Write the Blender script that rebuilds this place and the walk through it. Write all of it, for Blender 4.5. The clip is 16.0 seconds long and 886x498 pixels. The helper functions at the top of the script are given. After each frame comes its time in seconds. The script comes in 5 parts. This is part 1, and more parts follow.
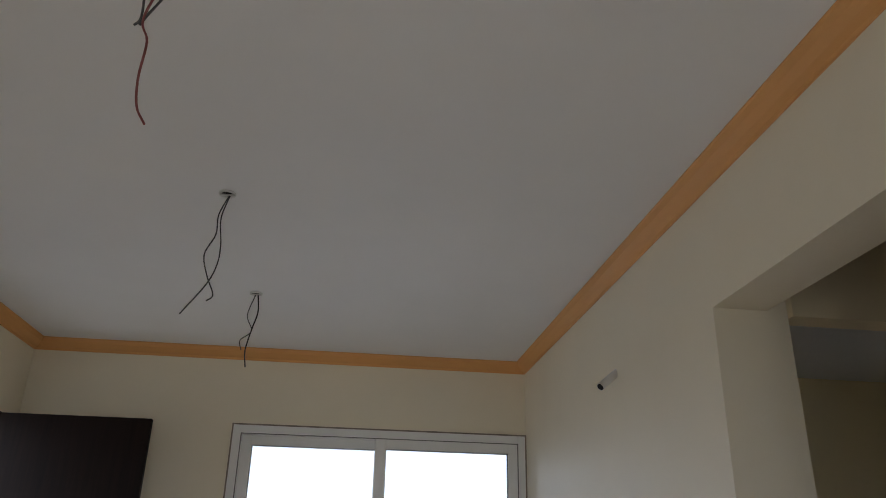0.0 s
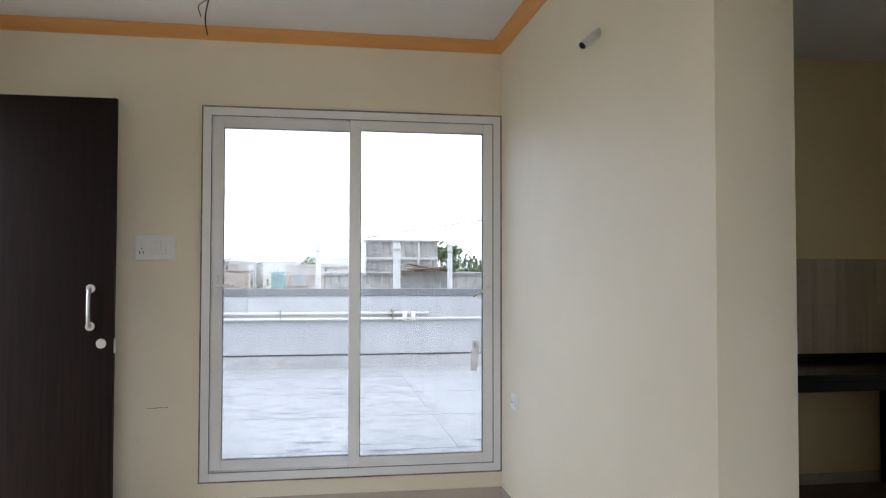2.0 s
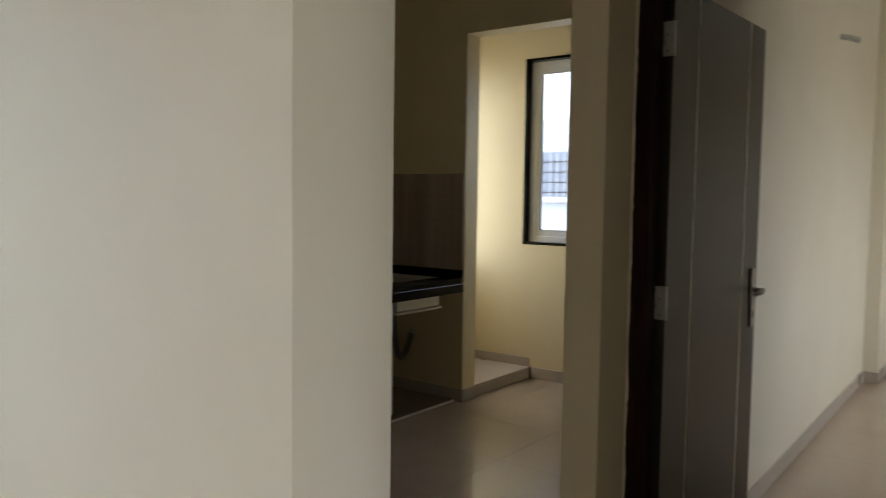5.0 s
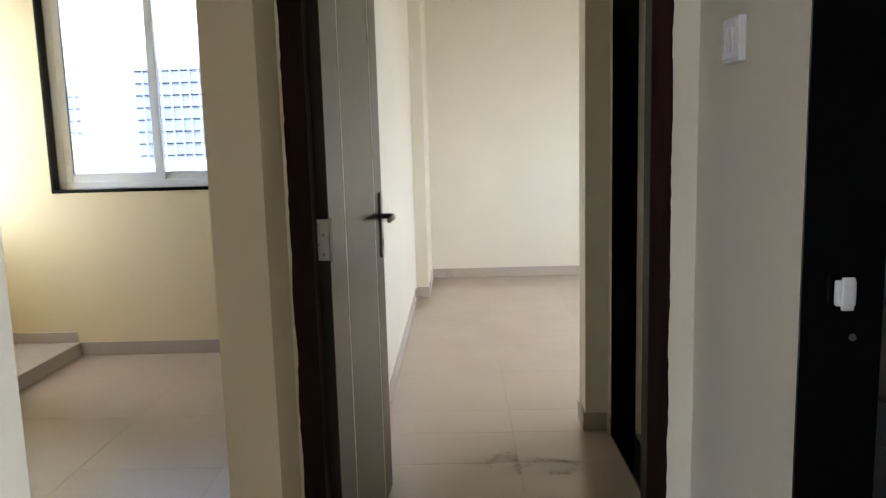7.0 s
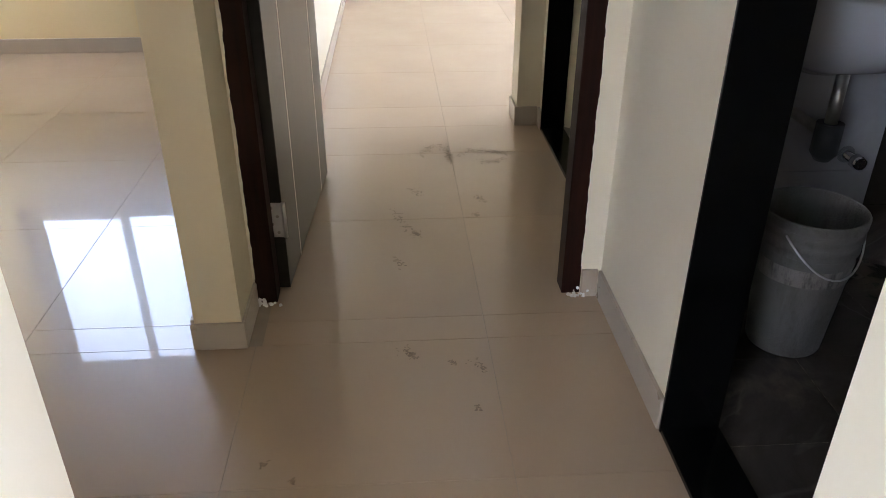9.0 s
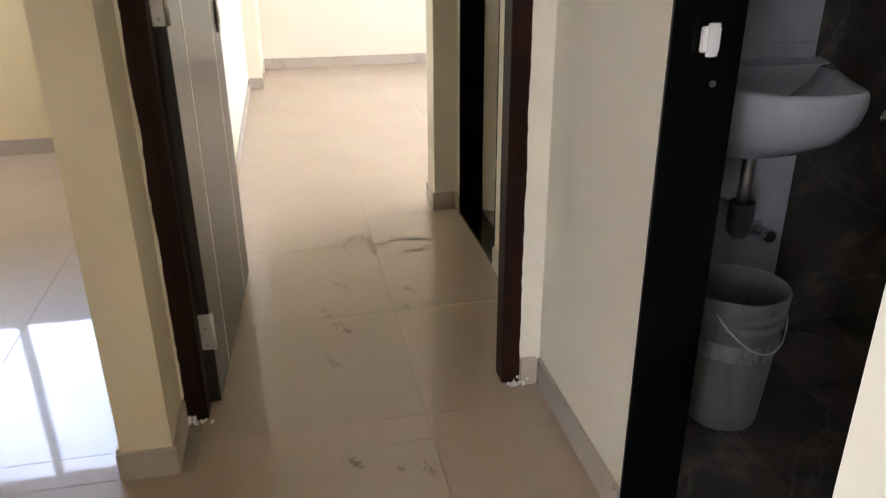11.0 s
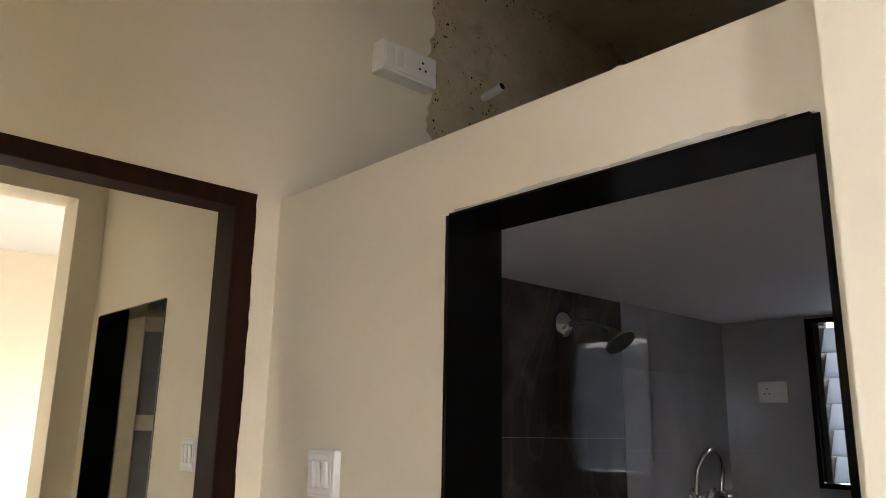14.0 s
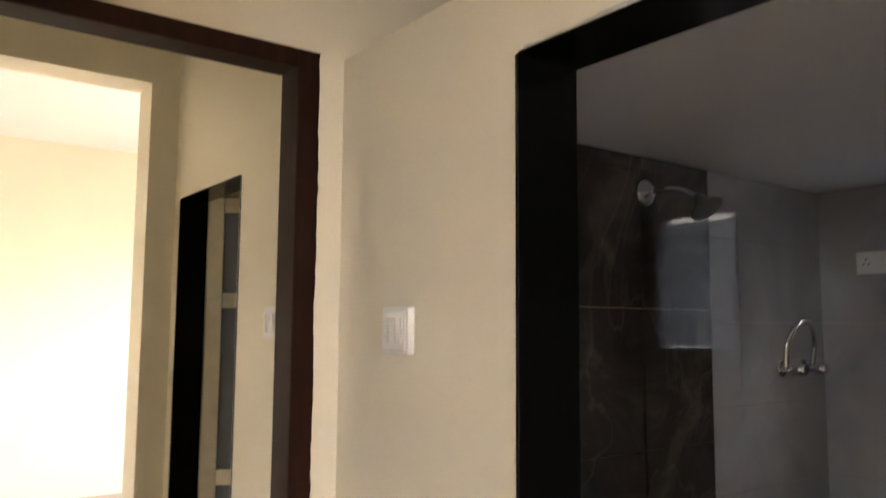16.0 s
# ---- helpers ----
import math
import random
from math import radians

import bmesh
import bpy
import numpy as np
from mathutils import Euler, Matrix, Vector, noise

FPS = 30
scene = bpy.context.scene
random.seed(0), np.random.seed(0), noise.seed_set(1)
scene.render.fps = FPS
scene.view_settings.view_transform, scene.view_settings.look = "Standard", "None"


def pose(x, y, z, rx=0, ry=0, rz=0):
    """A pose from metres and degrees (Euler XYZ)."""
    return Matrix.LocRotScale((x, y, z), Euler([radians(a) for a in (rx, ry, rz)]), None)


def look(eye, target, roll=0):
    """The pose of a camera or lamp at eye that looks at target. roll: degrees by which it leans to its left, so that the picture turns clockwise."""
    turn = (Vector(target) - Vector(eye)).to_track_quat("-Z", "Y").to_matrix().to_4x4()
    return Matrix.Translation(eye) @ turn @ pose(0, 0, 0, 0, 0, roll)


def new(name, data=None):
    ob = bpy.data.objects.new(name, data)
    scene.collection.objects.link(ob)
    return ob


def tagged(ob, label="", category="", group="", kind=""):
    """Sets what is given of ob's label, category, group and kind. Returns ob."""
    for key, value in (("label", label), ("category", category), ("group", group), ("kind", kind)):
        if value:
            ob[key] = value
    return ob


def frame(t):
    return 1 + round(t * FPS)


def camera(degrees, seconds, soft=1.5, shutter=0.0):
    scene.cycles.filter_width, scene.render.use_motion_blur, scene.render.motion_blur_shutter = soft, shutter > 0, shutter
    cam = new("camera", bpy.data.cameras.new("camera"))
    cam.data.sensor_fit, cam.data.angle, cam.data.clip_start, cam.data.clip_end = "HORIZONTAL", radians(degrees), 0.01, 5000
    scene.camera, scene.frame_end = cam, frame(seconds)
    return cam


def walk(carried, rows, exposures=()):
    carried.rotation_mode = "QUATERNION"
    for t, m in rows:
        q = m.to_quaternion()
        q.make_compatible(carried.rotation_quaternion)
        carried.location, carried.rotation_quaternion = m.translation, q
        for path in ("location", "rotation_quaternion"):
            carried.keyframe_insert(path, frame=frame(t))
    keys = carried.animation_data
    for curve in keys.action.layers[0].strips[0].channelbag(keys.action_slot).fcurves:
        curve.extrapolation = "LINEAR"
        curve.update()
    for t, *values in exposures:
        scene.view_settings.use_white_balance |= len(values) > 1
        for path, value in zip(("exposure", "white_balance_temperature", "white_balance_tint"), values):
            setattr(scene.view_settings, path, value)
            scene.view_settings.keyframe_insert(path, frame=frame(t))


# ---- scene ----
cam = camera(60.5, 16.0, soft=0.9, shutter=0.3)
PATH = [
    (0, (-1.161, -4.895, 1.65), (-0.939, -3.065, 2.424), 1.3),
    (0.5, (-1.161, -4.893, 1.645), (-0.914, -3.064, 2.416), 1.2),
    (1, (-1.201, -4.864, 1.564), (-0.905, -2.972, 2.14), 0.9),
    (1.5, (-1.189, -4.835, 1.486), (-0.876, -2.874, 1.721), 0.9),
    (2, (-1.158, -4.745, 1.445), (-0.834, -2.773, 1.506), 0.1),
    (2.5, (-1.086, -4.612, 1.395), (-0.771, -2.637, 1.372), 0.1),
    (3, (-1.079, -4.486, 1.373), (-0.654, -2.534, 1.29), 0.3),
    (3.5, (-1.094, -4.359, 1.372), (-0.399, -2.488, 1.236), 1.3),
    (4, (-1.007, -4.125, 1.37), (0.004, -2.406, 1.214), 1.9),
    (4.5, (-0.914, -3.836, 1.387), (0.378, -2.316, 1.251), 0.6),
    (5, (-0.865, -3.638, 1.368), (0.728, -2.436, 1.237), 0.8),
    (5.2, (-0.86, -3.557, 1.364), (0.837, -2.506, 1.233), -0.4),
    (7.3, (-0.438, -3.083, 1.278), (1.529, -3.134, 0.918), -0.9),
    (7.5, (-0.439, -3.076, 1.264), (1.507, -3.141, 0.807), -0.6),
    (8, (-0.451, -3.079, 1.223), (1.438, -3.166, 0.57), 0.1),
    (8.5, (-0.469, -3.093, 1.185), (1.313, -3.195, 0.284), 0.6),
    (8.6, (-0.48, -3.1, 1.167), (1.277, -3.201, 0.216), 0.7),
    (11, (-0.422, -3.036, 1.219), (1.376, -3.399, 0.422), -0.4),
    (11.5, (-0.315, -3.044, 1.281), (1.543, -3.589, 0.779), -0.0),
    (12, (-0.183, -3.04, 1.315), (1.671, -3.671, 0.906), -0.6),
    (12.5, (-0.13, -2.974, 1.371), (1.688, -3.785, 1.178), 0.2),
    (13, (-0.141, -2.853, 1.499), (1.542, -3.917, 1.689), 0.3),
    (13.5, (-0.143, -2.812, 1.554), (1.354, -4.071, 1.967), -0.1),
    (14, (-0.148, -2.82, 1.555), (1.289, -4.13, 2.022), 1.0),
    (14.5, (-0.14, -2.843, 1.554), (1.261, -4.188, 2.032), 1.6),
    (15, (-0.138, -2.84, 1.551), (1.238, -4.208, 2.036), 2.3),
    (15.5, (-0.126, -2.841, 1.529), (1.32, -4.151, 1.969), 1.9),
    (16, (-0.101, -2.881, 1.488), (1.501, -4.062, 1.683), 0.4),
]
EXPOSURES = [(0.0, 1.12, 7600, 16), (1.0, 1.15, 7500, 15), (1.5, 1.45, 7000, 14), (2.0, 1.75, 7900, 15), (3.0, 1.5, 8900, 16), (4.0, 1.2, 9300, 16), (4.5, 1.5, 9100, 15), (5.2, 1.85, 7900, 13),
             (7.3, 3.0, 7200, 15), (8.5, 3.4, 7300, 17), (11.0, 3.65, 7900, 18), (12.0, 3.95, 7900, 18), (12.5, 4.0, 7800, 17), (13.0, 4.05, 8600, 19), (14.0, 3.88, 8600, 18), (15.0, 3.88, 8600, 18), (16.0, 4.05, 9400, 20)]
walk(cam, [(t, look(eye, target, roll)) for t, eye, target, roll in PATH], EXPOSURES)

# ---- world and light ----
world = bpy.data.worlds.new("sky")
scene.world = world
world.use_nodes = True
wn = world.node_tree.nodes
sky = wn.new("ShaderNodeTexSky")
sky.sky_type, sky.sun_disc = "NISHITA", False
sky.sun_elevation, sky.sun_rotation = radians(52), radians(200)
sky.air_density, sky.dust_density, sky.ozone_density = 1.0, 4.0, 1.0
hazed = wn.new("ShaderNodeMix")
hazed.data_type = "RGBA"
hazed.inputs["Factor"].default_value = 0.88
world.node_tree.links.new(sky.outputs["Color"], hazed.inputs["A"])
hazed.inputs["B"].default_value = (9.4, 12.4, 17.2, 1)
world.node_tree.links.new(hazed.outputs["Result"], wn["Background"].inputs["Color"])
wn["Background"].inputs["Strength"].default_value = 0.15

sun_data = bpy.data.lights.new("sun", "SUN")
sun_data.energy, sun_data.angle, sun_data.color = 0.4, radians(15), (1.0, 0.95, 0.88)
sun = new("sun", sun_data)
sun.matrix_world = look((0, 0, 30), (6, 16.5, 0))


def window_light(name, eye, target, width, height, watts, color):
    """An area lamp standing in for the sky's light at an unseen opening."""
    data = bpy.data.lights.new(name, "AREA")
    data.shape, data.size, data.size_y, data.energy, data.color = "RECTANGLE", width, height, watts, color
    ob = new(name, data)
    ob.matrix_world = look(eye, target)
    return ob


window_light("bedroom_window_light", (4.6, -5.86, 1.5), (4.6, -3.0, -0.2), 1.6, 1.3, 1.35, (0.76, 0.97, 1.22))
# Added lamp at an unseen utility opening, lifts the dim kitchen.
window_light("utility_added_fill", (3.80, -0.033, 1.65), (3.80, -3, 1.4), 0.6, 1.5, 0.13, (0.88, 0.98, 1.06))
# Unseen source, added to brighten the living room and passage from the south.
window_light("living_added_fill", (-1.3, -6.37, 1.5), (-1.3, 0, 1.3), 1.7, 1.5, 2.2, (0.82, 0.99, 1.14))



# ---- materials ----
def nodes_of(name, rough=0.5, metal=0.0):
    m = bpy.data.materials.new(name)
    m.use_nodes = True
    b = m.node_tree.nodes["Principled BSDF"]
    b.inputs["Roughness"].default_value, b.inputs["Metallic"].default_value = rough, metal
    return m, m.node_tree.nodes, m.node_tree.links, b


def coords(n, l, scale=(1, 1, 1)):
    geo = n.new("ShaderNodeNewGeometry")
    mp = n.new("ShaderNodeMapping")
    mp.inputs["Scale"].default_value = scale
    l.new(geo.outputs["Position"], mp.inputs["Vector"])
    return mp.outputs["Vector"]


def noise_of(n, l, vec, scale, detail=4.0, rough=0.55, distort=0.0):
    t = n.new("ShaderNodeTexNoise")
    t.inputs["Scale"].default_value, t.inputs["Detail"].default_value = scale, detail
    t.inputs["Roughness"].default_value, t.inputs["Distortion"].default_value = rough, distort
    l.new(vec, t.inputs["Vector"])
    return t.outputs["Fac"]


def ramp_of(n, l, fac, stops):
    r = n.new("ShaderNodeValToRGB")
    while len(r.color_ramp.elements) < len(stops):
        r.color_ramp.elements.new(0.5)
    for e, (p, c) in zip(r.color_ramp.elements, stops):
        e.position, e.color = p, (*c, 1) if len(c) == 3 else c
    l.new(fac, r.inputs["Fac"])
    return r.outputs["Color"]


def mix_of(n, l, fac, a, b, mode="MIX"):
    m = n.new("ShaderNodeMix")
    m.data_type, m.blend_type = "RGBA", mode
    for key, v in (("Factor", fac), ("A", a), ("B", b)):
        if isinstance(v, (int, float)):
            m.inputs[key].default_value = v
        elif isinstance(v, tuple):
            m.inputs[key].default_value = (*v, 1)
        else:
            l.new(v, m.inputs[key])
    return m.outputs["Result"]


def bump_of(n, l, b, height, strength, distance=0.002):
    bump = n.new("ShaderNodeBump")
    bump.inputs["Strength"].default_value, bump.inputs["Distance"].default_value = strength, distance
    l.new(height, bump.inputs["Height"])
    l.new(bump.outputs["Normal"], b.inputs["Normal"])


def scaled(c, k):
    return tuple(min(1.0, v * k) for v in c)


def paint(name, color, rough=0.55, wave=0.25, stain=0.04):
    """Emulsion on hand-trowelled plaster: broad unevenness, roller grain and faint stains."""
    m, n, l, b = nodes_of(name, rough)
    v = coords(n, l)
    broad = noise_of(n, l, v, 1.3, 3)
    grain = noise_of(n, l, v, 90, 3)
    col = ramp_of(n, l, broad, [(0.3, scaled(color, 1 - stain)), (0.7, scaled(color, 1 + stain * 0.5))])
    spots = ramp_of(n, l, noise_of(n, l, v, 6.5, 6, 0.7), [(0.70, (1, 1, 1)), (0.80, (0.93, 0.91, 0.87))])
    col = mix_of(n, l, 1.0, col, spots, "MULTIPLY")
    l.new(col, b.inputs["Base Color"])
    mixed = mix_of(n, l, 0.12, noise_of(n, l, v, 3.0, 2), grain)
    bump_of(n, l, b, mixed, wave, 0.012)
    return m


def plain(name, color, rough=0.4, metal=0.0, vary=0.06, scale=20.0, bump=0.05):
    m, n, l, b = nodes_of(name, rough, metal)
    v = coords(n, l)
    f = noise_of(n, l, v, scale, 5)
    l.new(ramp_of(n, l, f, [(0.3, scaled(color, 1 - vary)), (0.7, scaled(color, 1 + vary))]), b.inputs["Base Color"])
    if bump:
        bump_of(n, l, b, noise_of(n, l, v, scale * 6, 3), bump, 0.002)
    return m


def floor_tile(name, color, rough, gloss=0.0):
    """Polished vitrified tile: faint cloud, dust film and smudges in the polish."""
    m, n, l, b = nodes_of(name, rough)
    v = coords(n, l)
    info = n.new("ShaderNodeObjectInfo")
    tone = ramp_of(n, l, info.outputs["Random"], [(0.0, scaled(color, 0.97)), (1.0, scaled(color, 1.02))])
    cloud = ramp_of(n, l, noise_of(n, l, v, 2.2, 6, 0.6, 0.6), [(0.35, (0.96, 0.955, 0.95)), (0.65, (1, 1, 1))])
    dirt = ramp_of(n, l, noise_of(n, l, v, 1.7, 9, 0.7, 1.5), [(0.62, (1, 1, 1)), (0.72, (0.82, 0.78, 0.72))])
    speck = ramp_of(n, l, noise_of(n, l, v, 14, 5, 0.7), [(0.70, (1, 1, 1)), (0.76, (0.72, 0.68, 0.62))])
    col = mix_of(n, l, 1.0, tone, cloud, "MULTIPLY")
    col = mix_of(n, l, 0.10, col, dirt, "MULTIPLY")
    col = mix_of(n, l, 0.15, col, speck, "MULTIPLY")
    l.new(col, b.inputs["Base Color"])
    r = n.new("ShaderNodeMapRange")
    r.inputs["To Min"].default_value, r.inputs["To Max"].default_value = rough * 0.7, rough * 1.7
    l.new(noise_of(n, l, v, 3.1, 7, 0.65), r.inputs["Value"])
    l.new(r.outputs["Result"], b.inputs["Roughness"])
    b.inputs["Coat Weight"].default_value, b.inputs["Coat Roughness"].default_value = gloss, 0.02
    b.inputs["Specular IOR Level"].default_value = 0.5
    return m


def wood(name, dark, light, rough, axis="z", scale=14.0, gloss=0.5):
    m, n, l, b = nodes_of(name, rough)
    s = {"z": (scale, scale, 0.7), "x": (0.7, scale, scale), "y": (scale, 0.7, scale)}[axis]
    v = coords(n, l, s)
    g = noise_of(n, l, v, 3.0, 8, 0.65, 0.4)
    l.new(ramp_of(n, l, g, [(0.3, dark), (0.7, light)]), b.inputs["Base Color"])
    b.inputs["Specular IOR Level"].default_value = gloss
    bump_of(n, l, b, g, 0.12, 0.002)
    return m


def marble_dark(name):
    m, n, l, b = nodes_of(name, 0.06)
    v = coords(n, l)
    base = ramp_of(n, l, noise_of(n, l, v, 2.6, 9, 0.65, 0.8), [(0.3, (0.020, 0.0165, 0.0145)), (0.55, (0.056, 0.046, 0.039)), (0.75, (0.135, 0.108, 0.088))])
    wave = noise_of(n, l, v, 1.3, 5, 0.5, 1.2)
    vein = ramp_of(n, l, wave, [(0.488, (0, 0, 0)), (0.5, (0.05, 0.045, 0.04)), (0.512, (0, 0, 0))])
    l.new(mix_of(n, l, 0.6, base, vein, "ADD"), b.inputs["Base Color"])
    return m


def granite(name):
    m, n, l, b = nodes_of(name, 0.16)
    v = coords(n, l)
    l.new(ramp_of(n, l, noise_of(n, l, v, 260, 3, 0.7), [(0.5, (0.003, 0.003, 0.0034)), (0.8, (0.006, 0.006, 0.007))]), b.inputs["Base Color"])
    b.inputs["Specular IOR Level"].default_value = 0.22
    return m


def glass(name, tint=(1, 1, 1)):
    m = bpy.data.materials.new(name)
    m.use_nodes = True
    n, l = m.node_tree.nodes, m.node_tree.links
    n.remove(n["Principled BSDF"])
    clear, gloss = n.new("ShaderNodeBsdfTransparent"), n.new("ShaderNodeBsdfGlossy")
    clear.inputs["Color"].default_value = (*tint, 1)
    gloss.inputs["Roughness"].default_value = 0.01
    fr, mx = n.new("ShaderNodeFresnel"), n.new("ShaderNodeMixShader")
    fr.inputs["IOR"].default_value = 1.45
    l.new(fr.outputs["Fac"], mx.inputs["Fac"])
    l.new(clear.outputs["BSDF"], mx.inputs[1])
    l.new(gloss.outputs["BSDF"], mx.inputs[2])
    l.new(mx.outputs["Shader"], n["Material Output"].inputs["Surface"])
    return m


def concrete(name, light, dark, streak=0.5, scale=1.0, rough=0.9):
    """Weathered cement: blotches, black weather streaks, pitted relief."""
    m, n, l, b = nodes_of(name, rough)
    v = coords(n, l, (scale, scale, scale))
    base = ramp_of(n, l, noise_of(n, l, v, 1.6, 8, 0.65), [(0.3, scaled(light, 0.8)), (0.7, light)])
    vs = coords(n, l, (3.2 * scale, 3.2 * scale, 0.7 * scale))
    st = ramp_of(n, l, noise_of(n, l, vs, 1.5, 9, 0.75), [(0.48, (0, 0, 0)), (0.66, (streak, streak, streak))])
    l.new(mix_of(n, l, st, base, dark), b.inputs["Base Color"])
    bump_of(n, l, b, noise_of(n, l, v, 18, 8, 0.7), 0.6, 0.02)
    return m


def raw_plaster(name):
    """Unfinished cement plaster: trowel blotches, dark pits and a coarse relief."""
    m, n, l, b = nodes_of(name, 0.95)
    v = coords(n, l)
    base = ramp_of(n, l, noise_of(n, l, v, 5.0, 8, 0.7), [(0.3, (0.46, 0.37, 0.25)), (0.7, (0.68, 0.58, 0.42))])
    fine = noise_of(n, l, v, 42, 6, 0.75)
    pits = ramp_of(n, l, fine, [(0.31, (0.03, 0.027, 0.024)), (0.37, (1, 1, 1))])
    worn = ramp_of(n, l, noise_of(n, l, v, 11, 7, 0.75), [(0.26, (0.30, 0.27, 0.23)), (0.40, (1, 1, 1))])
    col = mix_of(n, l, 1.0, base, pits, "MULTIPLY")
    l.new(mix_of(n, l, 1.0, col, worn, "MULTIPLY"), b.inputs["Base Color"])
    bump_of(n, l, b, fine, 0.6, 0.015)
    return m


CREAM = paint("cream_wall_paint", (0.82, 0.742, 0.590))
KITCHEN_CREAM = paint("yellow_cream_kitchen_paint", (0.85, 0.70, 0.43))
DIVIDER_CREAM = paint("warm_cream_divider_paint", (0.83, 0.71, 0.50))
WHITE_CEILING = paint("white_ceiling_paint", (0.80, 0.80, 0.80), 0.6, 0.15, 0.03)
ORANGE = paint("orange_cornice_paint", (0.76, 0.37, 0.125), 0.5, 0.2, 0.06)
BATH_CEILING = paint("bath_ceiling_paint", (0.82, 0.82, 0.88), 0.5, 0.15, 0.03)
FLOOR = floor_tile("beige_polished_tile", (0.47, 0.348, 0.252), 0.28, 0.8)
GROUT = plain("tile_joint_grout", (0.36, 0.30, 0.24), 0.8)
CEMENT_GREY = plain("dry_mortar", (0.55, 0.54, 0.51), 0.9, 0, 0.15, 30)
SKIRT = floor_tile("beige_skirting_tile", (0.50, 0.42, 0.34), 0.25)
SKIRT_DULL = floor_tile("dull_brown_tile", (0.20, 0.15, 0.11), 0.5)
DARK_WOOD = wood("dark_stained_wood", (0.006, 0.003, 0.0022), (0.015, 0.007, 0.005), 0.5, "z", 14.0, 0.12)
FRAME_WOOD = wood("brown_painted_frame_wood", (0.014, 0.0045, 0.003), (0.030, 0.009, 0.005), 0.55, "z", 14.0, 0.12)
LEAF_GREY = wood("grey_brown_laminate", (0.014, 0.011, 0.0085), (0.027, 0.021, 0.016), 0.30, "z", 9.0)
GROOVE = plain("pale_inlay_groove", (0.75, 0.72, 0.66), 0.3)
UPVC = plain("white_upvc", (0.80, 0.80, 0.79), 0.3, 0, 0.02, 8, 0.0)
GASKET = plain("dark_rubber_gasket", (0.02, 0.02, 0.02), 0.6)
SEAL = plain("grey_glazing_seal", (0.20, 0.20, 0.20), 0.6)
# Tint added to clear glass, holds down the bright terrace behind it.
GLASS = glass("view_dimming_glass", (0.62, 0.63, 0.635))
# Blue-grey tint added to dim the kitchen window and its floor reflection.
DIMMED_GLASS = glass("dimmed_window_glass", (0.70, 0.73, 0.78))
STEEL = plain("brushed_steel", (0.68, 0.67, 0.65), 0.42, 1.0, 0.05, 60)
NICKEL = plain("dull_nickel", (0.42, 0.40, 0.36), 0.42, 1.0, 0.08, 50)
CHROME = plain("chrome", (0.75, 0.75, 0.76), 0.08, 1.0, 0.02, 20, 0.0)
PLASTIC = plain("white_switch_plastic", (0.82, 0.81, 0.78), 0.3, 0, 0.02, 10, 0.0)
PVC = plain("grey_white_pvc", (0.66, 0.66, 0.64), 0.45)
DARK = plain("dark_hole", (0.01, 0.01, 0.01), 0.9)
GRANITE = granite("black_granite")
MARBLE = marble_dark("dark_marble_tile")
# White ceramic greyed, so the bath's shade sits in the colour.
CERAMIC = plain("dimmed_white_ceramic", (0.46, 0.46, 0.475), 0.08, 0, 0.02, 6, 0.0)
WIRE = plain("grey_black_wire", (0.05, 0.05, 0.055), 0.5)
WIRE_RED = plain("red_wire", (0.22, 0.05, 0.05), 0.5)
TERRACE = concrete("terrace_screed", (0.43, 0.43, 0.43), (0.20, 0.20, 0.20), 0.75)
PARAPET = concrete("parapet_paint", (0.52, 0.53, 0.545), (0.32, 0.32, 0.335), 0.35)
PARAPET_TOP = concrete("parapet_grey_band", (0.20, 0.21, 0.225), (0.12, 0.12, 0.13), 0.4)
OLD_WALL = concrete("weathered_old_wall", (0.46, 0.445, 0.42), (0.07, 0.065, 0.06), 1.0, 4.5)
FILLET = concrete("flaking_cement_fillet", (0.42, 0.42, 0.42), (0.15, 0.15, 0.15), 0.8, 5.0)
# Brown joint grime, with the frame's outline shadow put into the dark tone.
WINDOW_GRIME_SHADE = plain("grimy_shaded_sealant", (0.24, 0.20, 0.165), 0.8, 0, 0.4, 9)
RAW = raw_plaster("raw_cement_plaster")
CREAM_ALU = plain("cream_coated_aluminium", (0.74, 0.65, 0.49), 0.4)
FROST = plain("grey_frosted_panel", (0.16, 0.17, 0.18), 0.5)
# Dirty white plastic, its tone darkened further to hold the bath's dimness.
BUCKET = concrete("dirty_dimmed_bucket_plastic", (0.17, 0.16, 0.145), (0.07, 0.06, 0.05), 0.6, 4.0, 0.5)
FROST_GLASS = bpy.data.materials.new("frosted_louvre_glass")
FROST_GLASS.use_nodes = True
fn, fl = FROST_GLASS.node_tree.nodes, FROST_GLASS.node_tree.links
fn.remove(fn["Principled BSDF"])
thru, skin, both = fn.new("ShaderNodeBsdfTranslucent"), fn.new("ShaderNodeBsdfDiffuse"), fn.new("ShaderNodeMixShader")
thru.inputs["Color"].default_value, skin.inputs["Color"].default_value = (0.30, 0.32, 0.34, 1), (0.14, 0.15, 0.15, 1)
both.inputs["Fac"].default_value = 0.25
fl.new(thru.outputs["BSDF"], both.inputs[1])
fl.new(skin.outputs["BSDF"], both.inputs[2])
fl.new(both.outputs["Shader"], fn["Material Output"].inputs["Surface"])
LABEL_M = concrete("smeared_print", (0.30, 0.27, 0.24), (0.03, 0.03, 0.03), 0.9, 9.0, 0.5)
GROUND = concrete("dusty_ground", (0.30, 0.27, 0.23), (0.15, 0.16, 0.11), 0.6, 0.02)
TERRACE_LINE = plain("screed_joint", (0.22, 0.22, 0.22), 0.9)
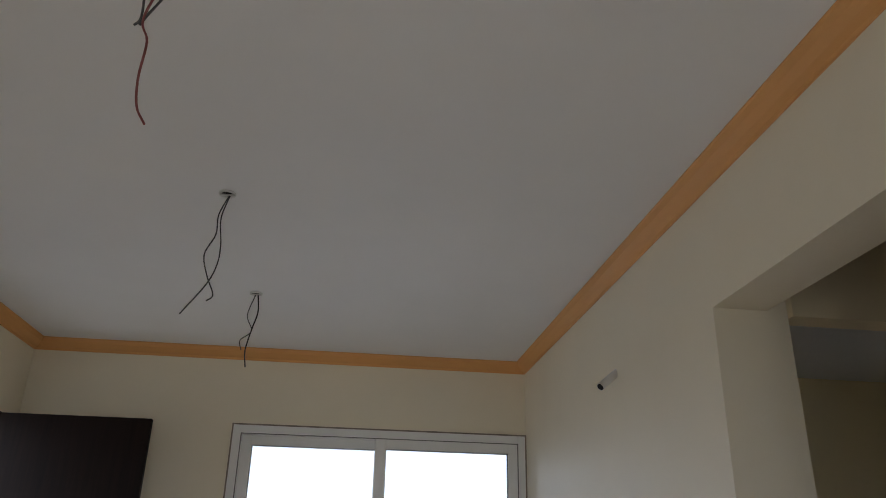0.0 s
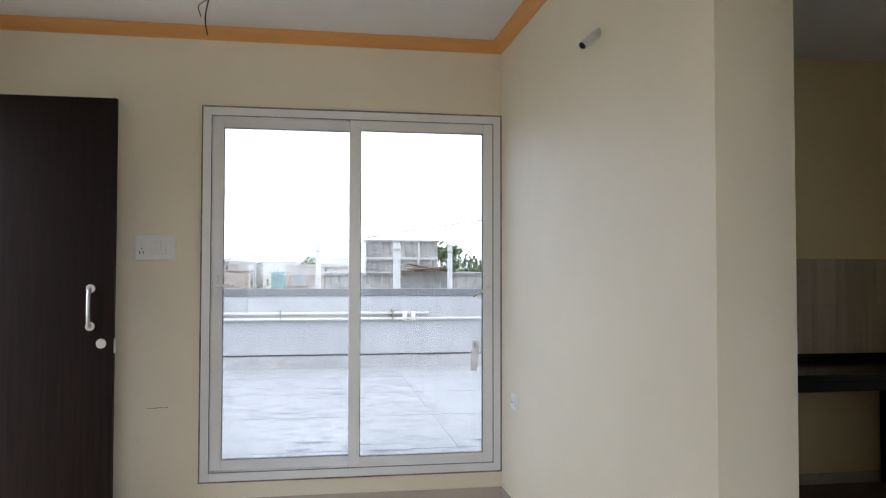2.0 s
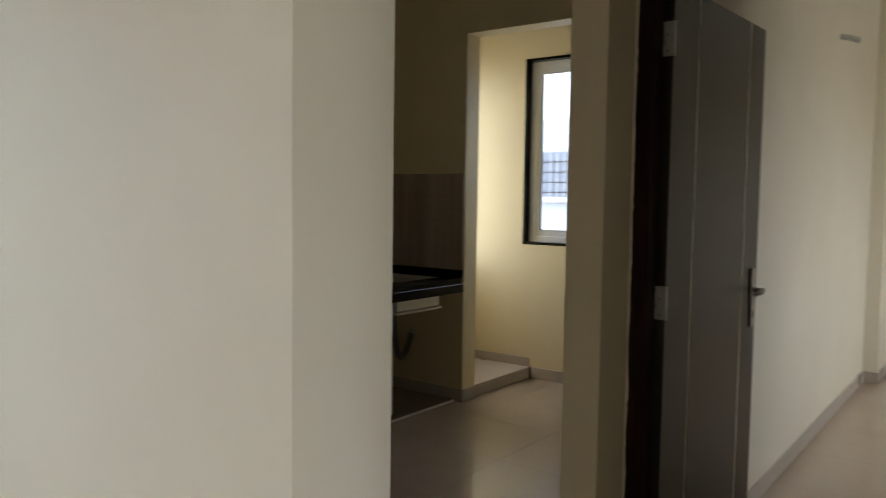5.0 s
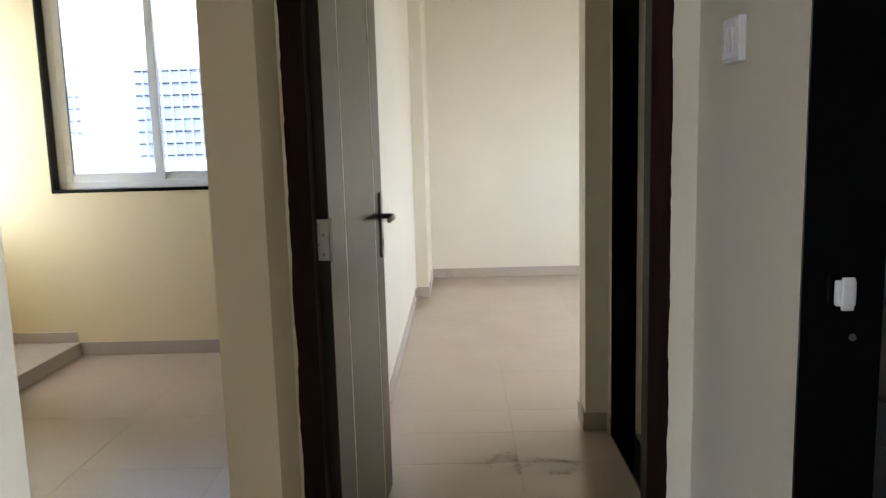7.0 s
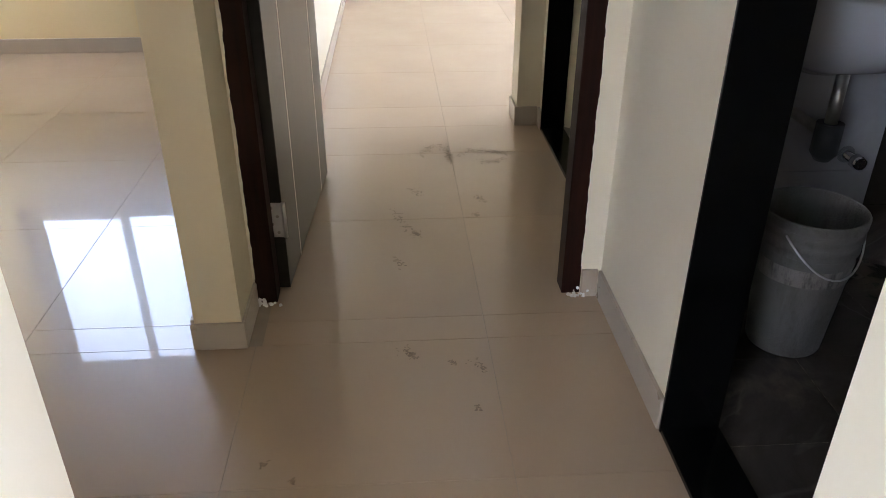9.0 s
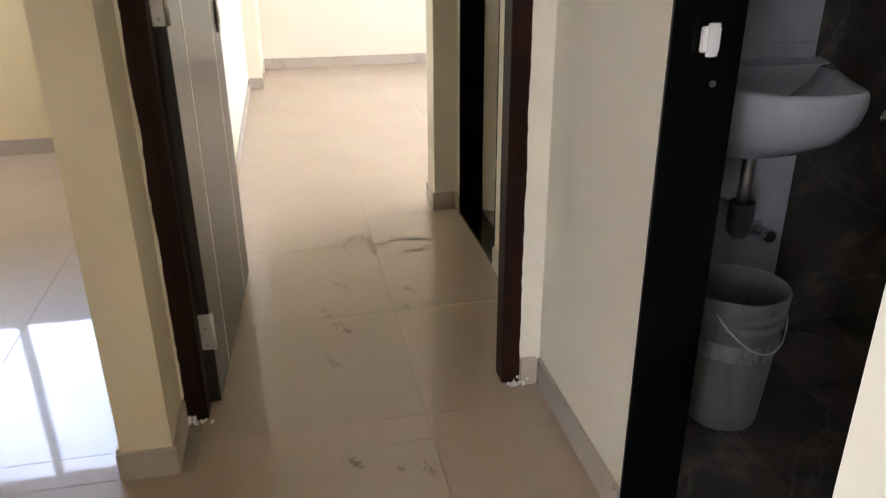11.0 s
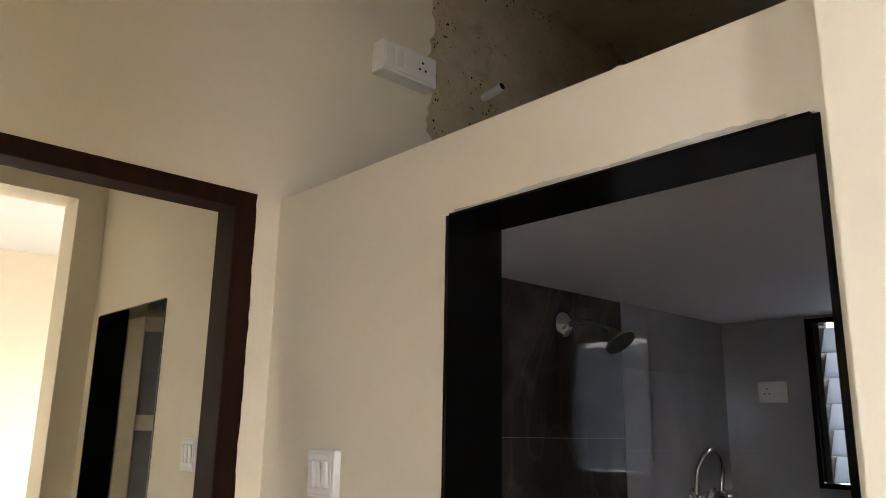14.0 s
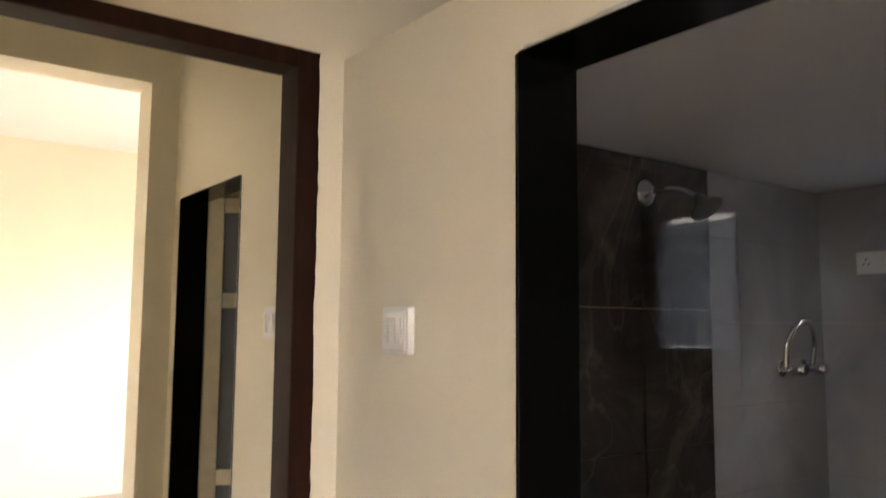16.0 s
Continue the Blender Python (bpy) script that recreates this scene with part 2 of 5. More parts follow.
CITY = plain("pale_far_plaster", (0.56, 0.55, 0.53), 0.9, 0, 0.15, 0.4)
VENT_PVC = plain("weathered_vent_plastic", (0.46, 0.46, 0.45), 0.6)
TEAL = plain("teal_shutter_paint", (0.19, 0.34, 0.34), 0.6, 0, 0.15, 2)
RUST = plain("rusty_brown_sheet", (0.28, 0.16, 0.10), 0.8, 0, 0.3, 3)
BEIGE_OLD = concrete("stained_beige_plaster", (0.55, 0.48, 0.43), (0.24, 0.20, 0.18), 0.7, 1.2)
NEIGHBOUR = plain("white_house_paint", (0.80, 0.80, 0.78), 0.8, 0, 0.04, 1)
GRILLE = plain("grey_window_grille", (0.35, 0.37, 0.40), 0.6)
SMUDGE = plain("dry_cement_smear", (0.27, 0.195, 0.135), 0.45, 0, 0.25, 40)
RUBBER = plain("grey_rubber_hose", (0.16, 0.15, 0.14), 0.6)
LEAFY = plain("foliage", (0.10, 0.15, 0.05), 0.6, 0, 0.4, 3)
BARK = plain("bark", (0.13, 0.10, 0.08), 0.9, 0, 0.3, 8)


# ---- mesh helpers ----
def box(bm, x0, x1, y0, y1, z0, z1, bevel=0.0, seg=2):
    vs = [bm.verts.new((x, y, z)) for z in (z0, z1) for x, y in ((x0, y0), (x1, y0), (x1, y1), (x0, y1))]
    fs = [bm.faces.new([vs[i] for i in q]) for q in ((3, 2, 1, 0), (4, 5, 6, 7), (0, 1, 5, 4), (1, 2, 6, 5), (2, 3, 7, 6), (3, 0, 4, 7))]
    if bevel:
        es = list({e for f in fs for e in f.edges})
        bmesh.ops.bevel(bm, geom=es, offset=bevel, segments=seg, affect="EDGES", profile=0.5)
    return bm


def boxed(x0, x1, y0, y1, z0, z1, bevel=0.0, seg=2):
    return box(bmesh.new(), x0, x1, y0, y1, z0, z1, bevel, seg)


def tube(bm, points, radius, sides=10, caps=True):
    """A round tube along points."""
    pts = [Vector(p) for p in points]
    rings, up = [], None
    for i, p in enumerate(pts):
        d = (pts[min(i + 1, len(pts) - 1)] - pts[max(i - 1, 0)]).normalized()
        if up is None or abs(up.dot(d)) > 0.98:
            up = Vector((0, 0, 1)) if abs(d.z) < 0.9 else Vector((1, 0, 0))
        a = d.cross(up).normalized()
        up = a.cross(d).normalized()
        r = radius[i] if isinstance(radius, (list, tuple)) else radius
        rings.append([bm.verts.new(p + a * r * math.cos(t) + up * r * math.sin(t)) for t in (k * 2 * math.pi / sides for k in range(sides))])
    for r0, r1 in zip(rings, rings[1:]):
        for k in range(sides):
            f = bm.faces.new((r0[k], r0[(k + 1) % sides], r1[(k + 1) % sides], r1[k]))
            f.smooth = True
    if caps:
        bm.faces.new(rings[0][::-1])
        bm.faces.new(rings[-1])
    return bm


def lathe(bm, profile, centre=(0, 0, 0), sides=32):
    """Turns (radius, height) pairs round the upright axis."""
    c = Vector(centre)
    rings = [[bm.verts.new(c + Vector((r * math.cos(t), r * math.sin(t), z))) for t in (k * 2 * math.pi / sides for k in range(sides))] for r, z in profile]
    for r0, r1 in zip(rings, rings[1:]):
        for k in range(sides):
            f = bm.faces.new((r0[k], r0[(k + 1) % sides], r1[(k + 1) % sides], r1[k]))
            f.smooth = True
    return bm


def curve_points(pts, steps=8):
    """A smooth line through pts."""
    p = [Vector(q) for q in pts]
    p = [2 * p[0] - p[1]] + p + [2 * p[-1] - p[-2]]
    out = []
    for i in range(1, len(p) - 2):
        for k in range(steps):
            t = k / steps
            a, b, c, d = p[i - 1], p[i], p[i + 1], p[i + 2]
            out.append(0.5 * (2 * b + (c - a) * t + (2 * a - 5 * b + 4 * c - d) * t * t + (3 * b - a - 3 * c + d) * t ** 3))
    return out + [p[-2]]


def part(name, bm, material, parent=None, label=""):
    """Links a bmesh as one mesh object, under a thing or a part if given."""
    bmesh.ops.recalc_face_normals(bm, faces=bm.faces)
    me = bpy.data.meshes.new(name)
    bm.to_mesh(me)
    bm.free()
    me.materials.append(material)
    ob = new(name, me)
    if parent is not None:
        ob.parent = parent
    if label:
        ob["label"] = label
    return ob


def thing(name, place=(0, 0, 0), turn=0.0, label="", category="", group="", kind=""):
    ob = new(name)
    ob.matrix_basis = pose(*place, 0, 0, turn)
    ob.empty_display_size = 0.1
    return tagged(ob, label, category, group, kind)


def structure(name, bm, material, label="", category=""):
    return tagged(part(name, bm, material), label, category, "", "structure")


def grid_solid(xs, ys, zs, solid):
    """One closed mesh of the cells for which solid(x, y, z) of the cell's middle holds."""
    bm, verts = bmesh.new(), {}
    mid = lambda a, i: (a[i] + a[i + 1]) / 2
    cells = {(i, j, k) for i in range(len(xs) - 1) for j in range(len(ys) - 1) for k in range(len(zs) - 1) if solid(mid(xs, i), mid(ys, j), mid(zs, k))}

    def v(i, j, k):
        if (i, j, k) not in verts:
            verts[i, j, k] = bm.verts.new((xs[i], ys[j], zs[k]))
        return verts[i, j, k]

    sides = (((-1, 0, 0), ((0, 0, 0), (0, 0, 1), (0, 1, 1), (0, 1, 0))), ((1, 0, 0), ((1, 0, 0), (1, 1, 0), (1, 1, 1), (1, 0, 1))),
             ((0, -1, 0), ((0, 0, 0), (1, 0, 0), (1, 0, 1), (0, 0, 1))), ((0, 1, 0), ((0, 1, 0), (0, 1, 1), (1, 1, 1), (1, 1, 0))),
             ((0, 0, -1), ((0, 0, 0), (0, 1, 0), (1, 1, 0), (1, 0, 0))), ((0, 0, 1), ((0, 0, 1), (1, 0, 1), (1, 1, 1), (0, 1, 1))))
    for i, j, k in cells:
        for (a, b, c), q in sides:
            if (i + a, j + b, k + c) not in cells:
                bm.faces.new([v(i + x, j + y, k + z) for x, y, z in q])
    return bm


def wall_x(name, x0, x1, y0, y1, z0, z1, holes=(), material=None, label=""):
    """A wall that runs along x; holes are (x0, x1, z0, z1)."""
    xs = sorted({x0, x1, *(h[0] for h in holes), *(h[1] for h in holes)})
    zs = sorted({z0, z1, *(h[2] for h in holes), *(h[3] for h in holes)})
    bm = grid_solid(xs, [y0, y1], zs, lambda x, y, z: not any(h[0] < x < h[1] and h[2] < z < h[3] for h in holes))
    return structure(name, bm, material or CREAM, label, "wall")


def wall_y(name, x0, x1, y0, y1, z0, z1, holes=(), material=None, label=""):
    """A wall that runs along y; holes are (y0, y1, z0, z1)."""
    ys = sorted({y0, y1, *(h[0] for h in holes), *(h[1] for h in holes)})
    zs = sorted({z0, z1, *(h[2] for h in holes), *(h[3] for h in holes)})
    bm = grid_solid([x0, x1], ys, zs, lambda x, y, z: not any(h[0] < y < h[1] and h[2] < z < h[3] for h in holes))
    return structure(name, bm, material or CREAM, label, "wall")


# ---- plan ----
H = 2.923         # ceiling height
LINTEL = 2.452    # head of the wide openings
EW = 0.258        # thickness of the living room's east wall
OPEN_N, OPEN_S = -2.667, -3.557   # the passage's opening
KN, KE = -0.025, 4.18            # kitchen: north and east faces
DIV_N, DIV_S = -2.578, -2.695     # wall between kitchen and bedroom
DOOR_X, DOOR_X1 = 1.335, 1.455    # bedroom door's wall
BATH_N, BATH_N1 = -3.666, -3.790 # bath's door wall
BATH_E, BATH_S = 1.50, -6.0
BATH_H, LOFT = 2.040, 2.062
WEST, SOUTH = -3.115, -6.4
BED_E, BED_S = 6.62, -5.9
ENS_N, ENS_N1 = -3.747, -3.842   # attached bath's door wall
PIER_X, PIER_N = 2.772, -3.644
BED_N, PILLAR = -2.738, -2.84    # bedroom's north face and its pillar

# ---- floors, walls, ceilings ----
wall_x("wall_north", WEST - 0.2, EW, 0.0, 0.2, -0.1, H, [(-1.85, 0.0, 0.19, 2.446)], label="cream painted plaster wall round a sliding window")
wall_y("wall_west", WEST - 0.2, WEST, SOUTH - 0.2, 0.0, -0.1, H, [(-1.25, -0.30, 0.0, 2.42)], label="cream painted wall with the entrance opening")
# The opening here is unseen, added to go with the living room's fill lamp.
wall_x("wall_south", WEST, EW, SOUTH - 0.2, SOUTH, -0.1, H, [(-2.2, -0.4, 0.7, 2.3)], label="cream painted wall with an added, unseen window opening")
bm = grid_solid([0.0, 0.11, 0.188, EW], [SOUTH, OPEN_S, OPEN_N, 0.0], [-0.1, LINTEL, H],
                lambda x, y, z: y > OPEN_N or (y < OPEN_S and x < 0.11) or (OPEN_S < y < OPEN_N and z > LINTEL and x < 0.188))
structure("wall_east", bm, CREAM, "cream painted wall ending at a wide opening", "wall")
# The hole behind the wing wall is unseen, added for the utility lamp.
wall_x("wall_kitchen_north", EW, KE + 0.2, KN, KN + 0.2, -0.1, H, [(3.50, 4.10, 0.9, 2.4)], KITCHEN_CREAM, "yellowish cream painted kitchen wall")
KW = (-1.90, -0.600, 1.03, 2.438)
wall_y("wall_kitchen_east", KE, KE + 0.2, DIV_N, KN, -0.1, H, [KW], KITCHEN_CREAM, "yellowish cream painted wall with a sliding window")
bm = grid_solid([3.254, 3.40], [DIV_N, -0.708, KN], [0.0, 2.452, H], lambda x, y, z: not (y < -0.708 and z < 2.452))
structure("wall_utility", bm, KITCHEN_CREAM, "cream painted wing wall with an open doorway", "wall")
wall_x("wall_divider", 1.143, DOOR_X1, DIV_S, DIV_N, -0.1, H, (), DIVIDER_CREAM, "warm cream painted dividing wall with a free end")
structure("kitchen_beam", boxed(EW + 0.002, 1.142, DIV_S, DIV_N - 0.02, 2.43, H - 0.001), DIVIDER_CREAM, "cream painted beam over the kitchen's mouth", "beam")
wall_x("wall_bedroom_north", DOOR_X1, BED_E + 0.2, BED_N, DIV_N, -0.1, H, label="cream painted bedroom wall")
wall_y("wall_bedroom_door", DOOR_X, DOOR_X1, BATH_N1, DIV_S, 0.0, H, [(-3.608, DIV_S - 0.005, 0.0, 2.063)], label="cream painted wall round the bedroom door")
structure("wall_loft_east", boxed(DOOR_X, DOOR_X1, BATH_S, BATH_N1, LOFT, H), CREAM, "cream painted wall beside the loft", "wall")
wall_y("wall_bedroom_east", BED_E, BED_E + 0.2, BED_S - 0.2, BED_N, -0.1, H, label="cream painted bedroom wall")
BW = (3.75, 5.45, 0.75, 2.2)
wall_x("wall_bedroom_south", PIER_X, BED_E, BED_S - 0.2, BED_S, -0.1, H, [BW], label="cream painted bedroom wall with a window opening")
structure("pillar", boxed(5.74, BED_E, PILLAR, BED_N, 0.0, H), CREAM, "shallow cream painted pillar beside the corner", "pillar")
wall_x("wall_ensuite", DOOR_X1, PIER_X, ENS_N1, ENS_N, 0.0, H, [(2.121, 2.698, 0.0, 1.939)], label="cream painted wall round a black granite doorway")
bm = grid_solid([PIER_X, PIER_X + 0.16], [BED_S, PIER_N, BED_N], [0.0, 2.375, H], lambda x, y, z: y < PIER_N or z > 2.375)
structure("wall_bedroom_pier", bm, CREAM, "cream painted pier and beam over the bedroom's mouth", "wall")
bm = grid_solid([0.11, 0.160, 0.767, DOOR_X], [BATH_N1, BATH_N], [0.0, 1.915, LOFT], lambda x, y, z: not (0.160 < x < 0.767 and z < 1.915))
structure("wall_bath", bm, CREAM, "cream painted wall round the black granite bath doorway", "wall")

# ceilings
structure("ceiling_living", boxed(WEST - 0.2, EW, SOUTH - 0.2, 0.2, H, H + 0.15), WHITE_CEILING, "smooth white painted ceiling", "ceiling")
structure("ceiling_inner", boxed(EW, KE + 0.2, BATH_N, KN + 0.2, H, H + 0.15), WHITE_CEILING, "white painted ceiling", "ceiling")
structure("ceiling_bedroom", boxed(KE + 0.2, BED_E + 0.2, BATH_N, DIV_N, H, H + 0.15), WHITE_CEILING, "white painted ceiling", "ceiling")
structure("ceiling_bedroom_south", boxed(DOOR_X1, BED_E + 0.2, BED_S - 0.2, BATH_N, H, H + 0.15), WHITE_CEILING, "white painted ceiling", "ceiling")
structure("ceiling_loft", boxed(EW, DOOR_X1, BATH_S - 0.2, BATH_N, H, H + 0.15), RAW, "raw cement loft ceiling", "ceiling")
structure("ceiling_bath", boxed(0.11, BATH_E + 0.05, BATH_S, BATH_N1, BATH_H, LOFT - 0.004), BATH_CEILING, "low white painted bath ceiling", "ceiling")
# bath and loft shell
structure("wall_bath_east", boxed(BATH_E, BATH_E + 0.1, BATH_S, BATH_N1, -0.1, LOFT - 0.006), RAW, "plastered wall behind the bath tiles", "wall")
BWN = (0.60, 1.13, 1.365, 2.025)
wall_x("wall_bath_south", 0.0, DOOR_X1 + 0.2, BATH_S - 0.2, BATH_S, -0.1, H, [BWN], RAW, "plastered wall behind the bath tiles")
wall_x("wall_ensuite_back", BATH_E + 0.102, PIER_X, -5.4, -5.3, -0.1, H, (), FROST)
structure("ceiling_ensuite", boxed(DOOR_X1, PIER_X, -5.3, ENS_N1, 2.1, 2.2), BATH_CEILING, "white painted bath ceiling", "ceiling")

# ---- floors ----
structure("floor", boxed(WEST, BED_E, SOUTH, KN, -0.10, -0.0014), GROUT, "cement bed under polished beige tiles", "floor")
floor = bpy.data.objects["floor"]


def tile_mesh(name, dx, dy, dz, chamfer, material):
    """A slab whose top lies at z = 0, its corner at the origin."""
    c = chamfer
    v = [(0, 0, -dz), (dx, 0, -dz), (dx, dy, -dz), (0, dy, -dz), (0, 0, -c), (dx, 0, -c), (dx, dy, -c), (0, dy, -c), (c, c, 0), (dx - c, c, 0), (dx - c, dy - c, 0), (c, dy - c, 0)]
    f = [(0, 1, 5, 4), (1, 2, 6, 5), (2, 3, 7, 6), (3, 0, 4, 7), (4, 5, 9, 8), (5, 6, 10, 9), (6, 7, 11, 10), (7, 4, 8, 11), (8, 9, 10, 11)]
    me = bpy.data.meshes.new(name)
    me.from_pydata(v, [], f)
    me.materials.append(material)
    return me


TILE_CACHE = {}


def lay_floor(x0, x1, y0, y1, size, ox, oy, z, parent, material, inside=None):
    """Lays square tiles with fine joints over a rectangle of the plan; edge tiles are cut."""
    gap = 0.0010
    i0, j0 = math.floor((x0 - ox) / size), math.floor((y0 - oy) / size)
    for i in range(i0, math.ceil((x1 - ox) / size)):
        for j in range(j0, math.ceil((y1 - oy) / size)):
            a, b = max(x0, ox + i * size), min(x1, ox + (i + 1) * size)
            c, d = max(y0, oy + j * size), min(y1, oy + (j + 1) * size)
            if b - a < 0.02 or d - c < 0.02:
                continue
            key = (round(b - a, 3), round(d - c, 3), material.name)
            if key not in TILE_CACHE:
                TILE_CACHE[key] = tile_mesh("floor_tile", b - a - gap, d - c - gap, 0.010, 0.0006, material)
            ob = new("floor_tile", TILE_CACHE[key])
            ob.location = (a + gap / 2, c + gap / 2, z + random.uniform(-0.00004, 0.00004))
            ob.parent = parent


# ---- skirting ----
def skirting(name, x0, x1, y0, y1, z=0.0, h=0.087):
    return structure(name, boxed(x0, x1, y0, y1, z + 0.0005, z + h, 0.002, 1), SKIRT, "beige tile skirting", "baseboard")


S = 0.010
skirting("baseboard_north", WEST, -S, -S, 0.0)
skirting("baseboard_east", -S, 0.0, OPEN_N - S, 0.0)
skirting("baseboard_east_end", 0.0, EW + S, OPEN_N - S, OPEN_N)
skirting("baseboard_east_south", -S, 0.0, SOUTH, OPEN_S + S)
skirting("baseboard_east_south_end", 0.0, 0.11, OPEN_S, OPEN_S + S)
skirting("baseboard_west", WEST, WEST + S, SOUTH, -1.35)
skirting("baseboard_kitchen_west", EW, EW + S, OPEN_N, KN)
skirting("baseboard_kitchen_north", EW, 3.254, KN - S, KN)
skirting("baseboard_wing", 3.254 - S, 3.254, -0.708 - S, KN - S)
skirting("baseboard_wing_end", 3.254, 3.40, -0.708 - S, -0.708)
skirting("baseboard_kitchen_east", KE - S, KE, DIV_N + S, -0.69)
skirting("baseboard_divider_north", 1.143, KE - S, DIV_N, DIV_N + S)
skirting("baseboard_divider_end", 1.143 - S, 1.143, DIV_S - S, DIV_N + S, 0, 0.078)
skirting("baseboard_divider_south", 1.143, DOOR_X, DIV_S - S, DIV_S, 0, 0.078)
skirting("baseboard_door_wall", DOOR_X - S, DOOR_X, BATH_N + S, -3.610)
skirting("baseboard_bath", 0.771, DOOR_X - S, BATH_N, BATH_N + S)
skirting("baseboard_bedroom_north", DOOR_X1, 5.74 - S, BED_N - S, BED_N)
skirting("baseboard_pillar_side", 5.74 - S, 5.74, PILLAR - S, BED_N - S)
skirting("baseboard_pillar", 5.74, BED_E, PILLAR - S, PILLAR)
skirting("baseboard_bedroom_east", BED_E - S, BED_E, BED_S, PILLAR - S)
skirting("baseboard_pier", PIER_X - S, PIER_X, ENS_N + S, PIER_N + S)
skirting("baseboard_pier_end", PIER_X, PIER_X + 0.16, PIER_N, PIER_N + S)
skirting("baseboard_ensuite", DOOR_X1, 2.115, ENS_N, ENS_N + S)
skirting("baseboard_ensuite_end", 2.702, PIER_X - S, ENS_N, ENS_N + S)

# utility platform
structure("utility_platform", boxed(3.254, KE, -0.69, KN, 0.0, 0.085, 0.002, 1), SKIRT, "raised beige tiled utility floor", "platform")
skirting("baseboard_utility_east", KE - S, KE, -0.678, KN, 0.085, 0.07)
skirting("baseboard_utility_west", 3.40, 3.40 + S, -0.69, KN, 0.085, 0.07)

# orange cornice: a stepped cove along the living room's ceiling
def cornice(name, run, along, at, sign):
    prof = [(0, 0), (0.006, 0.0), (0.010, 0.012), (0.030, 0.022), (0.052, 0.042), (0.060, 0.062), (0.066, 0.066), (0.066, 0.070), (0, 0.070)]
    bm = bmesh.new()
    a, b = run
    ends = []
    for s, e in ((a, 1), (b, -1)):
        ring = []
        for d, z in prof:
            q = s + e * d
            p = (q, at + sign * d, H - 0.071 + z) if along == "x" else (at + sign * d, q, H - 0.071 + z)
            ring.append(bm.verts.new(p))
        ends.append(ring)
    n = len(prof)
    for k in range(n):
        bm.faces.new((ends[0][k], ends[0][(k + 1) % n], ends[1][(k + 1) % n], ends[1][k]))
    bm.faces.new(ends[0])
    bm.faces.new(ends[1][::-1])
    return structure(name, bm, ORANGE, "orange painted plaster cornice", "cornice")


cornice("cornice_north", (WEST, 0.0), "x", 0.0, -1)
cornice("cornice_east", (SOUTH, 0.0), "y", 0.0, -1)
cornice("cornice_west", (SOUTH, 0.0), "y", WEST, 1)
cornice("cornice_south", (WEST, 0.0), "x", SOUTH, 1)

# ---- windows ----
def frame_ring(bm, x0, x1, z0, z1, w, y0, y1, bevel=0.004):
    box(bm, x0, x0 + w, y0, y1, z0, z1, bevel)
    box(bm, x1 - w, x1, y0, y1, z0, z1, bevel)
    box(bm, x0 + w - 0.001, x1 - w + 0.001, y0 + 0.001, y1 - 0.001, z0, z0 + w, bevel)
    box(bm, x0 + w - 0.001, x1 - w + 0.001, y0 + 0.001, y1 - 0.001, z1 - w, z1, bevel)
    return bm


def sash(parent, x0, x1, z0, z1, w, y0, y1, pane=None):
    s = part("sash", frame_ring(bmesh.new(), x0, x1, z0, z1, w, y0, y1), UPVC, parent)
    part("gasket", frame_ring(bmesh.new(), x0 + w - 0.002, x1 - w + 0.002, z0 + w - 0.002, z1 - w + 0.002, 0.006, y0 + 0.006, y1 - 0.006, 0), SEAL, s, "thin dark rubber gasket")
    g = part("pane", boxed(x0 + w - 0.001, x1 - w + 0.001, (y0 + y1) / 2 - 0.0025, (y0 + y1) / 2 + 0.0025, z0 + w - 0.001, z1 - w + 0.001), pane or GLASS, s, "clear glass pane")
    g.visible_shadow = False
    return s


def window_handle(parent, x, z, y, way, droop):
    h = part("handle", boxed(x - 0.014, x + 0.014, y - 0.012, y, z - 0.06, z + 0.06, 0.004), UPVC, parent, "white window handle")
    tube_bm = tube(bmesh.new(), [(x, y - 0.01, z), (x, y - 0.035, z), (x + way * 0.05, y - 0.04, z - droop * 0.4), (x + way * 0.115, y - 0.04, z - droop)], 0.008, 8)
    part("lever", tube_bm, UPVC, h)


w1 = thing("window_1", (0, 0, 0), 0, "two-panel white UPVC sliding window, closed, facing the terrace", "window", "", "structure")
part("window_frame", frame_ring(bmesh.new(), -1.85, -0.003, 0.19, 2.446, 0.055, -0.012, 0.10), UPVC, w1)
part("sealant", frame_ring(bmesh.new(), -1.856, 0.0, 0.1825, 2.452, 0.009, -0.0135, 0.02, 0), WINDOW_GRIME_SHADE, w1, "grimy sealant line with the frame's edge shadow in its tone")
# Thin grey ring paints the shadow line between outer frame and sashes.
part("gasket", frame_ring(bmesh.new(), -1.799, -0.054, 0.241, 2.395, 0.006, -0.0135, -0.011, 0), SEAL, w1, "grey line drawn for the shadow gap inside the frame")
sash(w1, -1.80, -0.895, 0.235, 2.40, 0.068, 0.045, 0.085)
sash(w1, -0.968, -0.05, 0.235, 2.40, 0.068, 0.0, 0.04)
window_handle(w1, -1.77, 1.36, 0.045, 1, 0.0)
window_handle(w1, -0.075, 1.36, 0.0, -1, 0.07)

# Frame for the added opening in the south wall.
w4 = thing("added_window", (0, 0, 0), 0, "white UPVC frame of an unseen window", "window", "", "structure")
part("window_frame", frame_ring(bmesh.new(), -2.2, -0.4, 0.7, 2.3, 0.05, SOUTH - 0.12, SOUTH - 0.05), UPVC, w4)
w5 = thing("window_5", (0, 0, 0), 0, "white UPVC frame of an unseen window", "window", "", "structure")
part("window_frame", frame_ring(bmesh.new(), 3.75, 5.45, 0.75, 2.2, 0.05, BED_S - 0.12, BED_S - 0.05), UPVC, w5)
